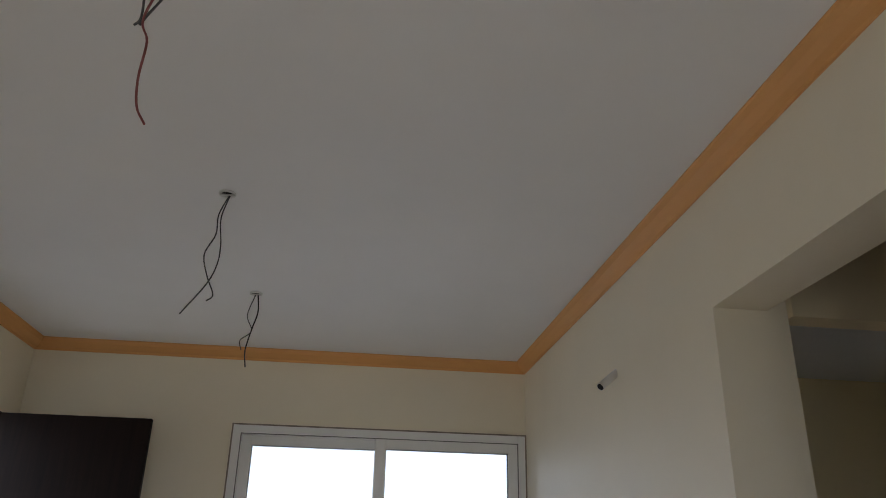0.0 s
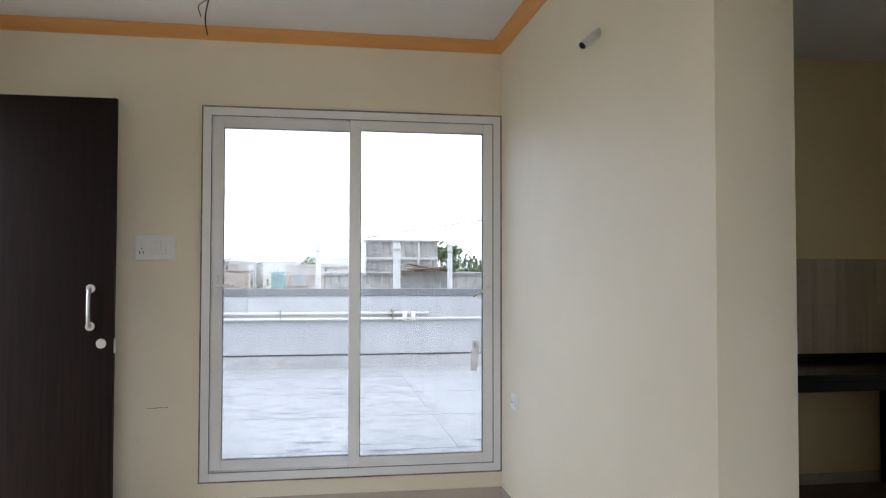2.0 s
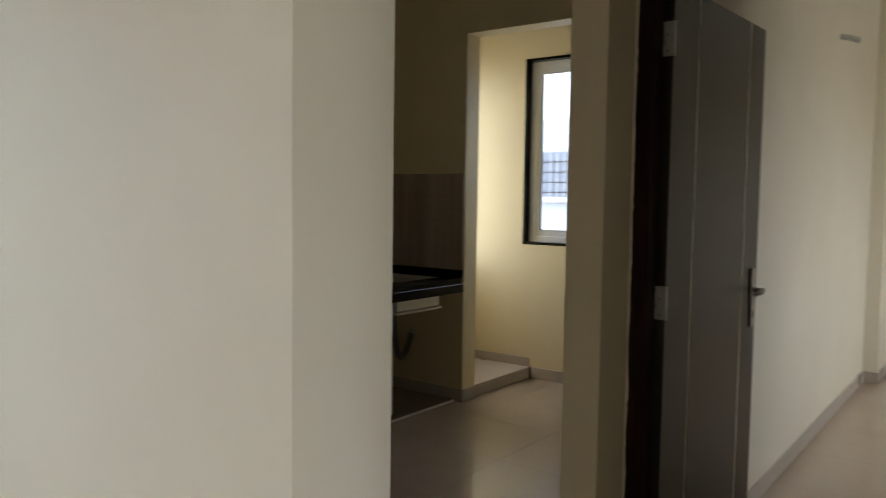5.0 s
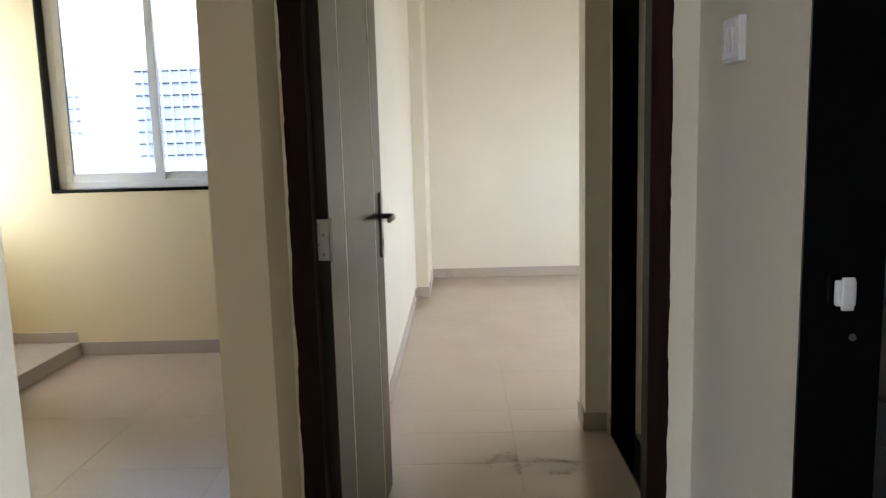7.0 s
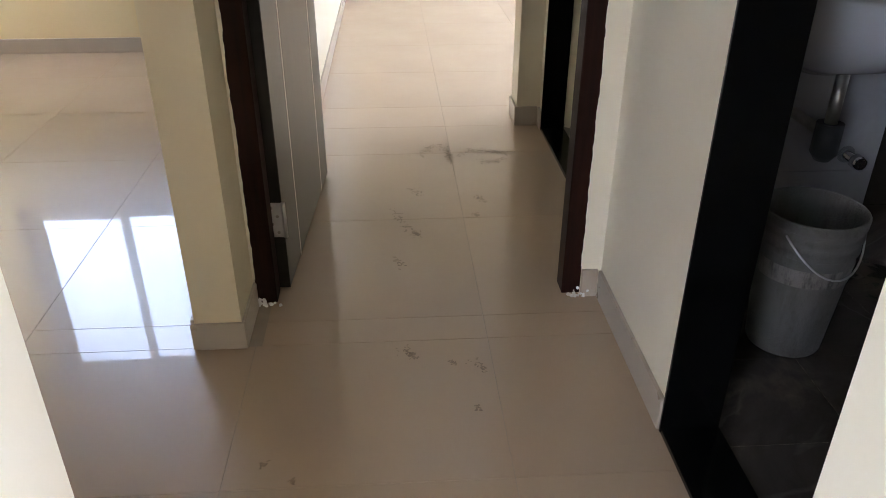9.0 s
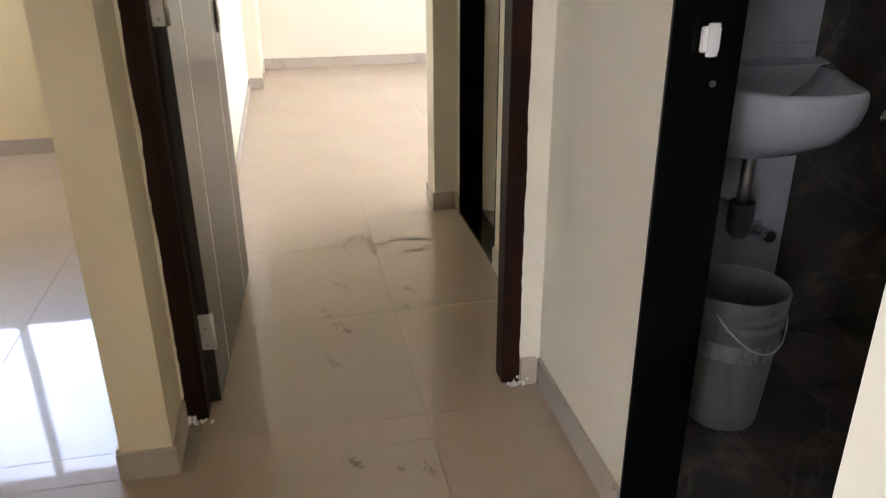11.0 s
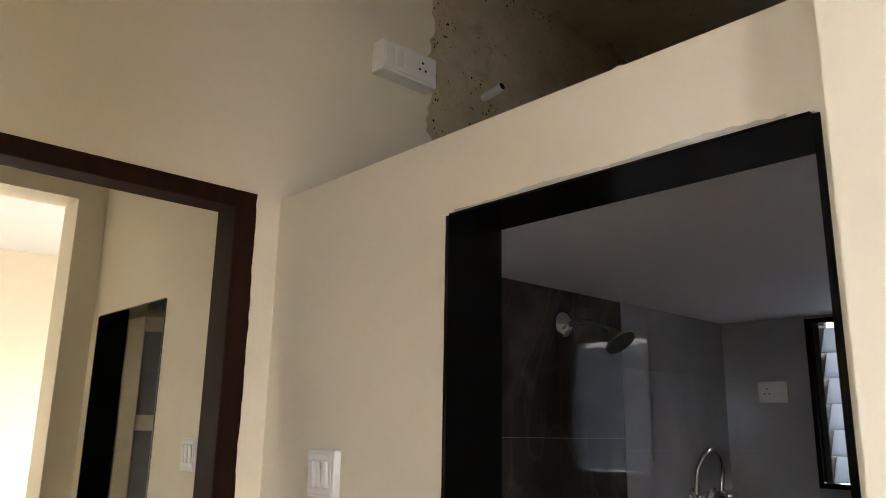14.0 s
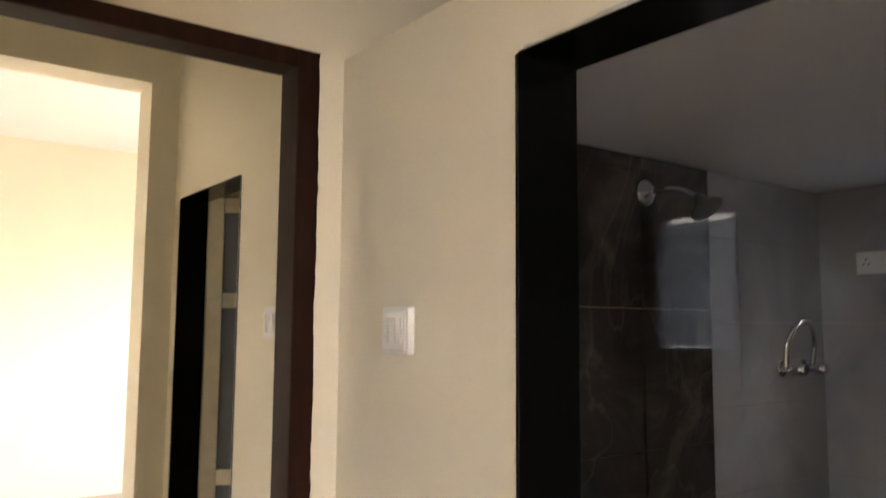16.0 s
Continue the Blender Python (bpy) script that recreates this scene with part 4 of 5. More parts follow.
prof = [(r * 0.9, z * 1.27) for r, z in [(0.0, 0.004), (0.094, 0.004), (0.098, 0.0), (0.102, 0.006), (0.126, 0.225), (0.131, 0.228), (0.131, 0.238), (0.128, 0.241), (0.129, 0.252), (0.134, 0.254), (0.134, 0.264), (0.130, 0.267), (0.131, 0.278), (0.135, 0.280), (0.136, 0.296), (0.132, 0.300), (0.127, 0.298), (0.124, 0.24), (0.098, 0.012), (0.0, 0.010)]]
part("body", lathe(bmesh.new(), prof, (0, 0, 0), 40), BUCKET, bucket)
part("label_band", lathe(bmesh.new(), [(0.1105, 0.215), (0.1145, 0.262)], (0, 0, 0), 40), LABEL_M, bucket, "smeared dark printed band")
hp2 = [(0.123 * math.cos(a), 0.123 * math.sin(a), 0.345 - 0.10 * math.sin((a - 2.2) / 2.4 * math.pi)) for a in (2.2 + 2.4 * k / 16 for k in range(17))]
part("handle", tube(bmesh.new(), hp2, 0.0025, 6), STEEL, bucket, "thin wire handle hanging down")

# ---- switches and sockets ----
def switch_plate(name, place, turn, w, h, keys, label, pins=(), depth=0.010):
    """A modular plate on a wall whose face looks along -y before the turn; keys are (x, width), pins are round holes (x, z)."""
    t = thing(name, place, turn, label, "switch")
    part("plate", boxed(-w / 2, w / 2, -depth, 0.0, -h / 2, h / 2, 0.003), PLASTIC, t)
    part("inner_frame", boxed(-w / 2 + 0.007, w / 2 - 0.007, -depth - 0.003, -depth + 0.001, -h / 2 + 0.007, h / 2 - 0.007, 0.0015, 1), PLASTIC, t)
    for x, kw in keys:
        bm = boxed(x - kw / 2, x + kw / 2, -depth - 0.006, -depth - 0.002, -h * 0.28, h * 0.28, 0.0015, 1)
        for v in bm.verts:
            if v.co.z > 0 and v.co.y < -depth - 0.004:
                v.co.y -= 0.003
        part("rocker", bm, PLASTIC, t)
    for x, z in pins:
        part("pin_hole", tube(bmesh.new(), [(x, -depth - 0.004, z), (x, -depth - 0.0015, z)], 0.0035, 8), DARK, t)
    return t


PIN3 = lambda x: [(x, 0.014), (x - 0.010, -0.006), (x + 0.010, -0.006)]
switch_plate("switch_board", (-2.117, 0.0, 1.588), 0, 0.235, 0.155, [(-0.01, 0.026), (0.02, 0.026), (0.05, 0.026), (0.08, 0.026)], "white modular switchboard on the cream wall", [(-0.075 + dx, dz - 0.02) for dx, dz in PIN3(0)] + [(-0.085, -0.034), (-0.065, -0.034)])
switch_plate("wall_socket", (0.0, -0.345, 0.678), -90, 0.125, 0.088, [(0.03, 0.022)], "white wall socket near the floor", PIN3(-0.025))
switch_plate("light_switch", (1.092, BATH_N, 1.474), 180, 0.088, 0.088, [(-0.022, 0.017), (0.0, 0.017), (0.022, 0.017)], "white three-way light switch, slightly proud", (), 0.016)
switch_plate("light_switch", (1.838, ENS_N, 1.486), 180, 0.088, 0.088, [(-0.022, 0.017), (0.0, 0.017), (0.022, 0.017)], "white light switch beside the granite doorway", (), 0.016)
switch_plate("bath_socket", (1.285, BATH_S + 0.008, 1.736), 180, 0.12, 0.088, [(0.034, 0.018)], "white socket on the grey bath tiles", PIN3(-0.02), 0.008)
lb = switch_plate("loft_socket", (DOOR_X, -4.0, 2.507), -90, 0.185, 0.088, [(-0.045, 0.02), (-0.015, 0.02)], "white surface socket box above the bath wall", PIN3(0.040), 0.048)
latch = thing("latch_catch", (0.7565, -3.725, 1.034), 0, "white plastic latch catch on black granite", "catch")
part("body", boxed(-0.012, 0.0, -0.016, 0.016, -0.021, 0.021, 0.003), PLASTIC, latch)
part("lip", boxed(-0.018, -0.0115, -0.010, 0.010, -0.027, 0.027, 0.002), PLASTIC, latch)
part("bolt_hole", tube(bmesh.new(), [(0.0005, -0.018, -0.075), (-0.0025, -0.018, -0.075)], 0.006, 10), NICKEL, latch)

# ---- conduit stubs ----
def conduit(name, points, r, label):
    c = thing(name, (0, 0, 0), 0, label, "pipe")
    part("pipe", tube(bmesh.new(), points, r, 14, False), PVC, c)
    e, f = Vector(points[-1]), Vector(points[-2])
    part("bore", tube(bmesh.new(), [e + (f - e) * 0.02, e + (f - e) * 0.5], r * 0.86, 14), DARK, c, "dark open pipe end")


conduit("conduit_stub", [(0.006, -1.730, 2.458), (-0.030, -1.744, 2.430), (-0.060, -1.756, 2.405), (-0.088, -1.768, 2.380)], 0.017, "bare white conduit stub poking out of the wall")
conduit("conduit_stub", [(4.26, BED_N + 0.003, 2.375), (4.27, BED_N - 0.05, 2.365), (4.29, BED_N - 0.10, 2.345)], 0.017, "bare white conduit stub poking out of the wall")
conduit("loft_pipe", [(DOOR_X + 0.003, -4.315, 2.520), (DOOR_X - 0.05, -4.32, 2.530), (DOOR_X - 0.085, -4.318, 2.538)], 0.0125, "grey pipe end in the raw loft wall")
conduit("loft_pipe", [(DOOR_X + 0.003, -4.40, 2.44), (DOOR_X - 0.08, -4.42, 2.445)], 0.014, "grey pipe end in the raw loft wall")

# ---- hanging wires ----
def ceiling_wires(place, strands, label, box_r=0.032):
    w = thing("ceiling_wires", place, 0, label, "wires", "hanging ceiling wires")
    part("junction_ring", lathe(bmesh.new(), [(box_r - 0.010, 0.0), (box_r - 0.010, -0.006), (box_r, -0.006), (box_r, 0.0)], (0, 0, 0), 20), PVC, w)
    part("hole", tube(bmesh.new(), [(0, 0, -0.001), (0, 0, -0.0022)], box_r - 0.010, 18), DARK, w)
    part("strap", boxed(-box_r + 0.004, box_r - 0.004, -0.004, 0.004, -0.010, -0.0035, 0.001, 1), STEEL, w)
    for pts, mat, r in strands:
        part("wire", tube(bmesh.new(), curve_points(pts, 6), r, 6), mat, w)
    return w


ceiling_wires((-1.681, -3.462, H), [
    ([(0.03, 0, -0.002), (0.05, 0.02, -0.05), (0.0, 0.05, -0.12), (-0.012, 0.055, -0.14)], WIRE, 0.003),
    ([(-0.01, 0, -0.002), (-0.006, 0.02, -0.05), (-0.010, 0.05, -0.12), (-0.024, 0.055, -0.142)], WIRE, 0.003),
    ([(0.01, 0.01, -0.002), (0.025, 0.02, -0.05), (-0.005, 0.05, -0.13), (0.010, 0.06, -0.18), (0.004, 0.07, -0.27), (0.010, 0.08, -0.34), (0.034, 0.08, -0.385)], WIRE_RED, 0.003)],
    "loose dark and red wires hanging from the ceiling")
ceiling_wires((-1.658, -2.274, H), [
    ([(0.01, 0, -0.004), (-0.02, 0, -0.09), (-0.02, 0, -0.17), (-0.05, 0, -0.25), (-0.03, 0, -0.33), (0.0, 0, -0.40), (-0.02, 0, -0.425)], WIRE, 0.0025),
    ([(0.012, 0, -0.004), (-0.012, 0.01, -0.10), (0.0, 0.01, -0.20), (-0.002, 0.01, -0.28), (-0.03, 0.01, -0.36), (-0.105, 0.01, -0.475)], WIRE, 0.0025)],
    "two crossing grey wires hanging from a ceiling box")
ceiling_wires((-1.660, -1.137, H), [
    ([(0.01, 0, -0.004), (0.02, 0, -0.10), (0.0, 0, -0.19), (-0.02, 0, -0.30), (-0.01, 0, -0.385)], GASKET, 0.0035),
    ([(0.0, 0, -0.004), (-0.03, 0, -0.12), (0.0, 0, -0.20), (-0.05, 0, -0.25), (-0.04, 0, -0.30)], WIRE, 0.0025)],
    "short tangled black wires hanging from a ceiling box")

# ---- loft: raw wall and broken plaster edge ----
def rough_sheet(name, place, nu, nv, depth, material, label, category):
    """A slab with an uneven face; place(u, v, d) gives the point d proud of the wall."""
    bm = bmesh.new()
    g = [[bm.verts.new(place(u / nu, v / nv, depth * (0.25 + 0.75 * noise.noise((u * 0.45, v * 0.45, 3.1)) + 0.4 * noise.noise((u * 1.7, v * 1.7, 8.0))))) for v in range(nv + 1)] for u in range(nu + 1)]
    for a in range(nu):
        for b in range(nv):
            bm.faces.new((g[a][b], g[a + 1][b], g[a + 1][b + 1], g[a][b + 1])).smooth = True
    return structure(name, bm, material, label, category)


def raw_place(u, v, d):
    edge = (0.03 * noise.noise((v * 9, 0.0, 2.0)) + 0.02 * noise.noise((v * 31, 4.0, 1.0))) * (1 - u)
    return (DOOR_X - 0.006 - max(d, -0.004), -4.105 + edge - u * (BATH_S * -1 - 4.105), LOFT + v * (H - LOFT))


rough_sheet("wall_loft_raw", raw_place, 90, 50, 0.014, RAW, "rough unpainted cement plaster in the loft", "wall")
structure("loft_floor", boxed(0.11, DOOR_X - 0.001, BATH_S, BATH_N1 - 0.001, LOFT - 0.003, LOFT + 0.01), RAW, "bare cement loft floor", "floor")
bm = bmesh.new()
n = 120
row = []
for k in range(n + 1):
    x = 0.112 + (DOOR_X - 0.116) * k / n
    lip = -0.006 + 0.009 * max(0.0, noise.noise((x * 11, 1.0, 4.0))) + 0.006 * noise.noise((x * 37, 5.0, 1.0))
    row.append([bm.verts.new(p) for p in ((x, BATH_N + 0.0015, LOFT - 0.02), (x, BATH_N + 0.0015, LOFT + lip), (x, BATH_N1, LOFT + lip * 0.6 + 0.004), (x, BATH_N1, LOFT - 0.02))])
for r0, r1 in zip(row, row[1:]):
    for a in range(3):
        bm.faces.new((r0[a], r1[a], r1[a + 1], r0[a + 1]))
structure("loft_edge", bm, CREAM, "ragged painted plaster edge of the loft", "trim")
# mortar smears along the granite head and broken plaster at the door frame's feet
bm = bmesh.new()
prev = None
for k in range(61):
    x = 0.19 + 0.56 * k / 60
    up = 0.003 + 0.009 * max(0.0, noise.noise((x * 5, 2.0, 7.0)) + 0.25 + 0.5 * (x - 0.45)) + 0.002 * noise.noise((x * 60, 2.0, 1.0))
    cur = [bm.verts.new((x, BATH_N + 0.0055, 1.9155)), bm.verts.new((x, BATH_N + 0.0025, 1.916 + up))]
    if prev:
        bm.faces.new((prev[0], cur[0], cur[1], prev[1]))
    prev = cur
structure("mortar_line", bm, CEMENT_GREY, "grey mortar smear above the granite", "trim")


def chips(name, y0, y1, count, seed, label):
    rnd = random.Random(seed)
    bm = bmesh.new()
    for _ in range(count):
        y, z, s = rnd.uniform(y0, y1), abs(rnd.gauss(0, 0.012)), rnd.uniform(0.002, 0.006)
        m = Matrix.Translation((DOOR_X - 0.006 - s * 0.3, y, z + s * 0.4)) @ Euler((rnd.random() * 3, rnd.random() * 3, 0)).to_matrix().to_4x4()
        bmesh.ops.create_icosphere(bm, subdivisions=1, radius=s, matrix=m)
    return tagged(part(name, bm, UPVC), label, "plaster", "", "stuff")


def plaster_edge(name, y0, way, z0, z1, seed, label):
    """A ragged lip of plaster overlapping the door frame's outer edge."""
    bm, prev = bmesh.new(), None
    n = int((z1 - z0) / 0.012)
    for k in range(n + 1):
        z = z0 + (z1 - z0) * k / n
        reach = 0.003 + 0.0035 * noise.noise((z * 7, seed, 1.0)) + 0.003 * noise.noise((z * 41, seed, 5.0))
        cur = [bm.verts.new((FX0 - 0.0016, y0 - way * 0.004, z)), bm.verts.new((FX0 - 0.0014, y0 + way * max(reach, 0.0), z)), bm.verts.new((FX0 + 0.004, y0 + way * max(reach, 0.0), z)), bm.verts.new((FX0 + 0.004, y0 - way * 0.004, z))]
        if prev:
            for a in range(4):
                bm.faces.new((prev[a], cur[a], cur[(a + 1) % 4], prev[(a + 1) % 4]))
        prev = cur
    return structure(name, bm, CREAM, label, "trim")


plaster_edge("plaster_edge_south", -3.608, 1, 0.10, 2.06, 3.0, "ragged cream plaster lip along the door frame")
plaster_edge("plaster_edge_north", -2.701, -1, 0.09, 2.06, 8.0, "ragged cream plaster lip along the door frame")


def mould(spots, seed, label):
    """Black specks on the raw loft wall; spots are (y, z, spread along y, spread along z, count)."""
    rnd = random.Random(seed)
    bm = bmesh.new()
    for y0, z0, sy, sz, count in spots:
        for _ in range(count):
            y, z, r = y0 + rnd.gauss(0, sy), min(z0 + rnd.gauss(0, sz), H - 0.004), rnd.uniform(0.0015, 0.0048)
            if z < LOFT + 0.01:
                continue
            ring = [bm.verts.new((DOOR_X - 0.021, y + r * rnd.uniform(0.4, 1.3) * math.cos(t), z + r * rnd.uniform(0.4, 1.5) * math.sin(t))) for t in (k * math.pi / 4 for k in range(8))]
            bm.faces.new(ring)
    return tagged(part("mould_specks", bm, DARK), label, "mould", "", "stuff")


mould([(-4.18, 2.86, 0.03, 0.02, 16), (-4.30, 2.88, 0.05, 0.015, 26), (-4.44, 2.89, 0.05, 0.012, 18), (-4.58, 2.90, 0.05, 0.01, 14), (-4.16, 2.68, 0.03, 0.03, 12), (-4.11, 2.60, 0.008, 0.12, 14),
       (-4.115, 2.35, 0.01, 0.08, 14), (-4.25, 2.40, 0.006, 0.06, 14), (-4.30, 2.47, 0.04, 0.02, 10), (-4.26, 2.55, 0.02, 0.02, 6), (-4.40, 2.42, 0.03, 0.015, 10)], 6, "black mould specks on raw cement plaster")
chips("plaster_crumbs", -2.765, -2.700, 26, 3, "crumbs of white plaster at the door frame's foot")
chips("plaster_crumbs", -3.630, -3.575, 26, 5, "crumbs of white plaster at the door frame's foot")

# smears of cement on the floor: thin broken flecks strewn along a stroke
def smear(pts, width, count, size, seed, label):
    rnd = random.Random(seed)
    bm = bmesh.new()
    line = curve_points([(x, y, 0.0) for x, y in pts], 10)
    for _ in range(count):
        p = line[min(int(rnd.random() ** 0.8 * len(line)), len(line) - 1)]
        x, y = p.x + rnd.gauss(0, width), p.y + rnd.gauss(0, width * 0.7)
        s, stretch, turn = size * rnd.uniform(0.35, 1.25), rnd.uniform(1.0, 2.6), rnd.uniform(0, math.pi)
        ring = []
        for k in range(7):
            t, r = 2 * math.pi * k / 7, s * rnd.uniform(0.55, 1.2)
            u, v = r * stretch * math.cos(t), r * math.sin(t)
            ring.append(bm.verts.new((x + u * math.cos(turn) - v * math.sin(turn), y + u * math.sin(turn) + v * math.cos(turn), 0.0009 + rnd.uniform(0, 0.0005))))
        bm.faces.new(ring)
    return tagged(part("floor_smudge", bm, SMUDGE), label, "stain", "", "stuff")


SM = "dry brown cement smear on the tiles"
smear([(2.42, -3.20), (2.50, -3.23), (2.52, -3.29), (2.44, -3.31), (2.36, -3.32)], 0.012, 150, 0.0042, 1, SM)
smear([(2.42, -3.35), (2.47, -3.41), (2.46, -3.49), (2.42, -3.55)], 0.010, 110, 0.0042, 2, SM)
smear([(2.36, -3.43), (2.34, -3.48), (2.38, -3.54)], 0.010, 70, 0.0042, 3, SM)
smear([(2.02, -3.395), (1.98, -3.40)], 0.010, 26, 0.0038, 4, SM)
smear([(1.88, -3.365), (1.86, -3.37)], 0.007, 18, 0.0035, 5, SM)
smear([(1.95, -3.08), (1.86, -3.10), (1.76, -3.14), (1.73, -3.16)], 0.013, 70, 0.0038, 6, SM)
smear([(2.10, -3.15), (2.04, -3.19)], 0.014, 30, 0.0036, 7, SM)
smear([(1.58, -3.09), (1.54, -3.10)], 0.012, 22, 0.0036, 8, SM)
smear([(1.10, -3.09), (1.09, -3.12), (1.07, -3.13)], 0.010, 40, 0.0036, 9, SM)
smear([(1.05, -3.22), (1.04, -3.23)], 0.005, 14, 0.003, 10, SM)
smear([(1.045, -3.26), (1.035, -3.29), (1.00, -3.30)], 0.006, 24, 0.003, 11, SM)
smear([(0.875, -3.262), (0.868, -3.275)], 0.006, 16, 0.003, 12, SM)
smear([(0.72, -2.796), (0.715, -2.80)], 0.005, 14, 0.003, 13, SM)
smear([(0.67, -2.863), (0.665, -2.868)], 0.005, 16, 0.003, 14, SM)
# a hairline crack on the plaster below the switchboard
bm = bmesh.new()
tube(bm, curve_points([(-2.155, -0.0005, 0.636), (-2.12, -0.0005, 0.634), (-2.07, -0.0005, 0.639), (-2.03, -0.0005, 0.638)], 5), 0.0012, 5)
tagged(part("wall_crack", bm, DARK), "thin dark crack in the cream plaster", "crack", "", "stuff")

# ---- terrace ----
structure("terrace_floor", boxed(-14.0, 10.0, 0.2, 7.2, -0.35, -0.03), TERRACE, "weathered grey cement terrace with fine joints", "terrace")
bm = bmesh.new()
for x in (-6, -4.5, -3.0, -1.5, 0.0, 1.5, 3.0, 4.5):
    box(bm, x + 0.02, x + 0.0225, 0.3, 6.9, -0.0298, -0.028)
for y in (1.6, 3.1, 4.6, 6.0):
    box(bm, -9, 7, y, y + 0.0025, -0.0296, -0.0278)
structure("terrace_joints", bm, TERRACE_LINE, "thin dark screed joints", "trim")
rnd = random.Random(9)
bm = bmesh.new()
for _ in range(70):
    x, y, a = rnd.uniform(-4.5, 2.5), rnd.uniform(1.5, 6.7), rnd.uniform(-0.3, 0.3)
    w, l = rnd.uniform(0.01, 0.035), rnd.uniform(0.05, 0.28)
    ring = []
    for k in range(12):
        t = 2 * math.pi * k / 12
        r = rnd.uniform(0.5, 1.15)
        u, v = l * r * math.cos(t), w * r * math.sin(t)
        ring.append(bm.verts.new((x + u * math.cos(a) - v * math.sin(a), y + u * math.sin(a) + v * math.cos(a), -0.0274)))
    bm.faces.new(ring)
tagged(part("terrace_stains", bm, PARAPET_TOP), "dark flaked patches on the terrace screed", "stain", "", "stuff")
par = thing("parapet", (0, 7.22, 0), 0, "pale grey parapet wall with a darker coping band", "parapet", "", "structure")
part("wall", boxed(-14, 10, 0.0, 0.15, -0.3, 1.070), PARAPET, par)
part("coping", boxed(-14, 10, -0.02, 0.17, 1.0705, 1.185, 0.01), PARAPET_TOP, par, "dark grey painted coping band")
bm = bmesh.new()
prevr = None
for k in range(161):
    x = -8 + 14 * k / 160
    z = 0.135 + 0.012 * noise.noise((x * 3, 0, 0)) + 0.012 * noise.noise((x * 13, 4, 0))
    cur = [bm.verts.new(p) for p in ((x, -0.16, -0.03), (x, -0.09, z * 0.55), (x, -0.035, z), (x, 0.002, z + 0.008))]
    if prevr:
        for a in range(3):
            bm.faces.new((prevr[a], cur[a], cur[a + 1], prevr[a + 1]))
    prevr = cur
part("plinth", bm, FILLET, par, "flaking cement fillet along the foot")
part("shadow_joint", boxed(-8, 6, -0.012, 0.001, 0.154, 0.168), GASKET, par, "dark open joint above the fillet")
for z, xe, nm in ((0.805, 0.57, "upper"), (0.716, 6.0, "lower")):
    p = thing("water_pipe", (0, 7.22, z), 0, "white plastic water pipe clipped to the parapet", "pipe", "parapet pipes")
    part("pipe", tube(bmesh.new(), [(-8, -0.05, 0), (xe, -0.05, 0)], 0.022, 12), PVC, p)
    for x in (-1.72, 0.0):
        part("clamp", boxed(x - 0.012, x + 0.012, -0.078, 0.0, -0.05, 0.06, 0.002, 1), NICKEL, p, "dark metal pipe clamp")
    if nm == "upper":
        for x in (0.194, 0.327):
            part("valve", tube(bmesh.new(), [(x, -0.05, 0.03), (x, -0.05, -0.12)], 0.036, 10), UPVC, p, "white plastic valve")
plank = thing("plank", (0.93, 5.45, -0.035), 0, "weathered board standing in a heap of cement", "plank")
bm = boxed(-0.045, 0.045, -0.02, 0.02, 0.0, 0.56, 0.006)
for v in bm.verts:
    v.co.x += 0.08 * v.co.z
part("board", bm, OLD_WALL, plank)
bm = bmesh.new()
lathe(bm, [(0.30, -0.02), (0.20, 0.03), (0.12, 0.085), (0.07, 0.13), (0.0, 0.15)], (0.0, 0.0, 0.0), 20)
for v in bm.verts:
    v.co += Vector((noise.noise(v.co * 9), noise.noise(v.co * 9 + Vector((4, 0, 0))), 0)) * 0.03
part("cement_heap", bm, TERRACE, plank, "small heap of hardened cement")

# ---- beyond the terrace ----
structure("ground", boxed(-2500, 2500, -2500, 2500, -9.2, -9.0), GROUND, "dusty ground far below", "ground")


def vent(x, top, r):
    v = thing("vent_pipe", (x, 9.0, 0), 0, "white plastic vent pipe rising behind the parapet", "pipe", "vent pipes")
    part("pipe", tube(bmesh.new(), [(0, 0, -2.0), (0, 0, top - 0.12)], r, 16), VENT_PVC, v)
    part("cowl", lathe(bmesh.new(), [(r, -0.15), (r * 1.10, -0.145), (r * 1.10, -0.09), (r * 0.98, -0.085), (r * 0.98, -0.025), (r * 0.8, -0.005), (0.0, 0.0)], (0, 0, top), 16), VENT_PVC, v, "slotted plastic cowl")


vent(-1.155, 1.945, 0.045)
vent(0.25, 1.985, 0.068)
vent(1.23, 1.952, 0.045)


def roof_block(name, x0, x1, y0, y1, z1, material, label, windows=(), floor_z=-9.0):
    b = thing(name, (0, 0, 0), 0, label, "building")
    part("wall", boxed(x0, x1, y0, y1, floor_z, z1), material, b)
    part("roof_edge", boxed(x0 - 0.05, x1 + 0.05, y0 - 0.05, y1 + 0.05, z1 + 0.001, z1 + 0.06), material, b)
    for wx, ww, wz, wh in windows:
        f = part("window", boxed(wx, wx + ww, y0 - 0.03, y0 - 0.001, wz, wz + wh), GRILLE, b)
        part("sill", boxed(wx - 0.05, wx + ww + 0.05, y0 - 0.10, y0 - 0.031, wz - 0.06, wz - 0.001), material, f)
    return b


roof_block("water_tank_house", 0.115, 2.095, 16, 18.5, 2.265, OLD_WALL, "black-streaked grey concrete tank house")
roof_block("old_low_wall", -0.98, 4.2, 14, 14.25, 1.365, OLD_WALL, "low weathered wall with black streaks")
roof_block("beige_house", -2.355, -0.92, 24, 30, 1.66, BEIGE_OLD, "stained beige plaster house", [(-2.05, 0.4, 1.0, 0.4)])
roof_block("teal_shed", -2.74, -2.33, 22, 23.5, 1.385, TEAL, "small teal painted shed")
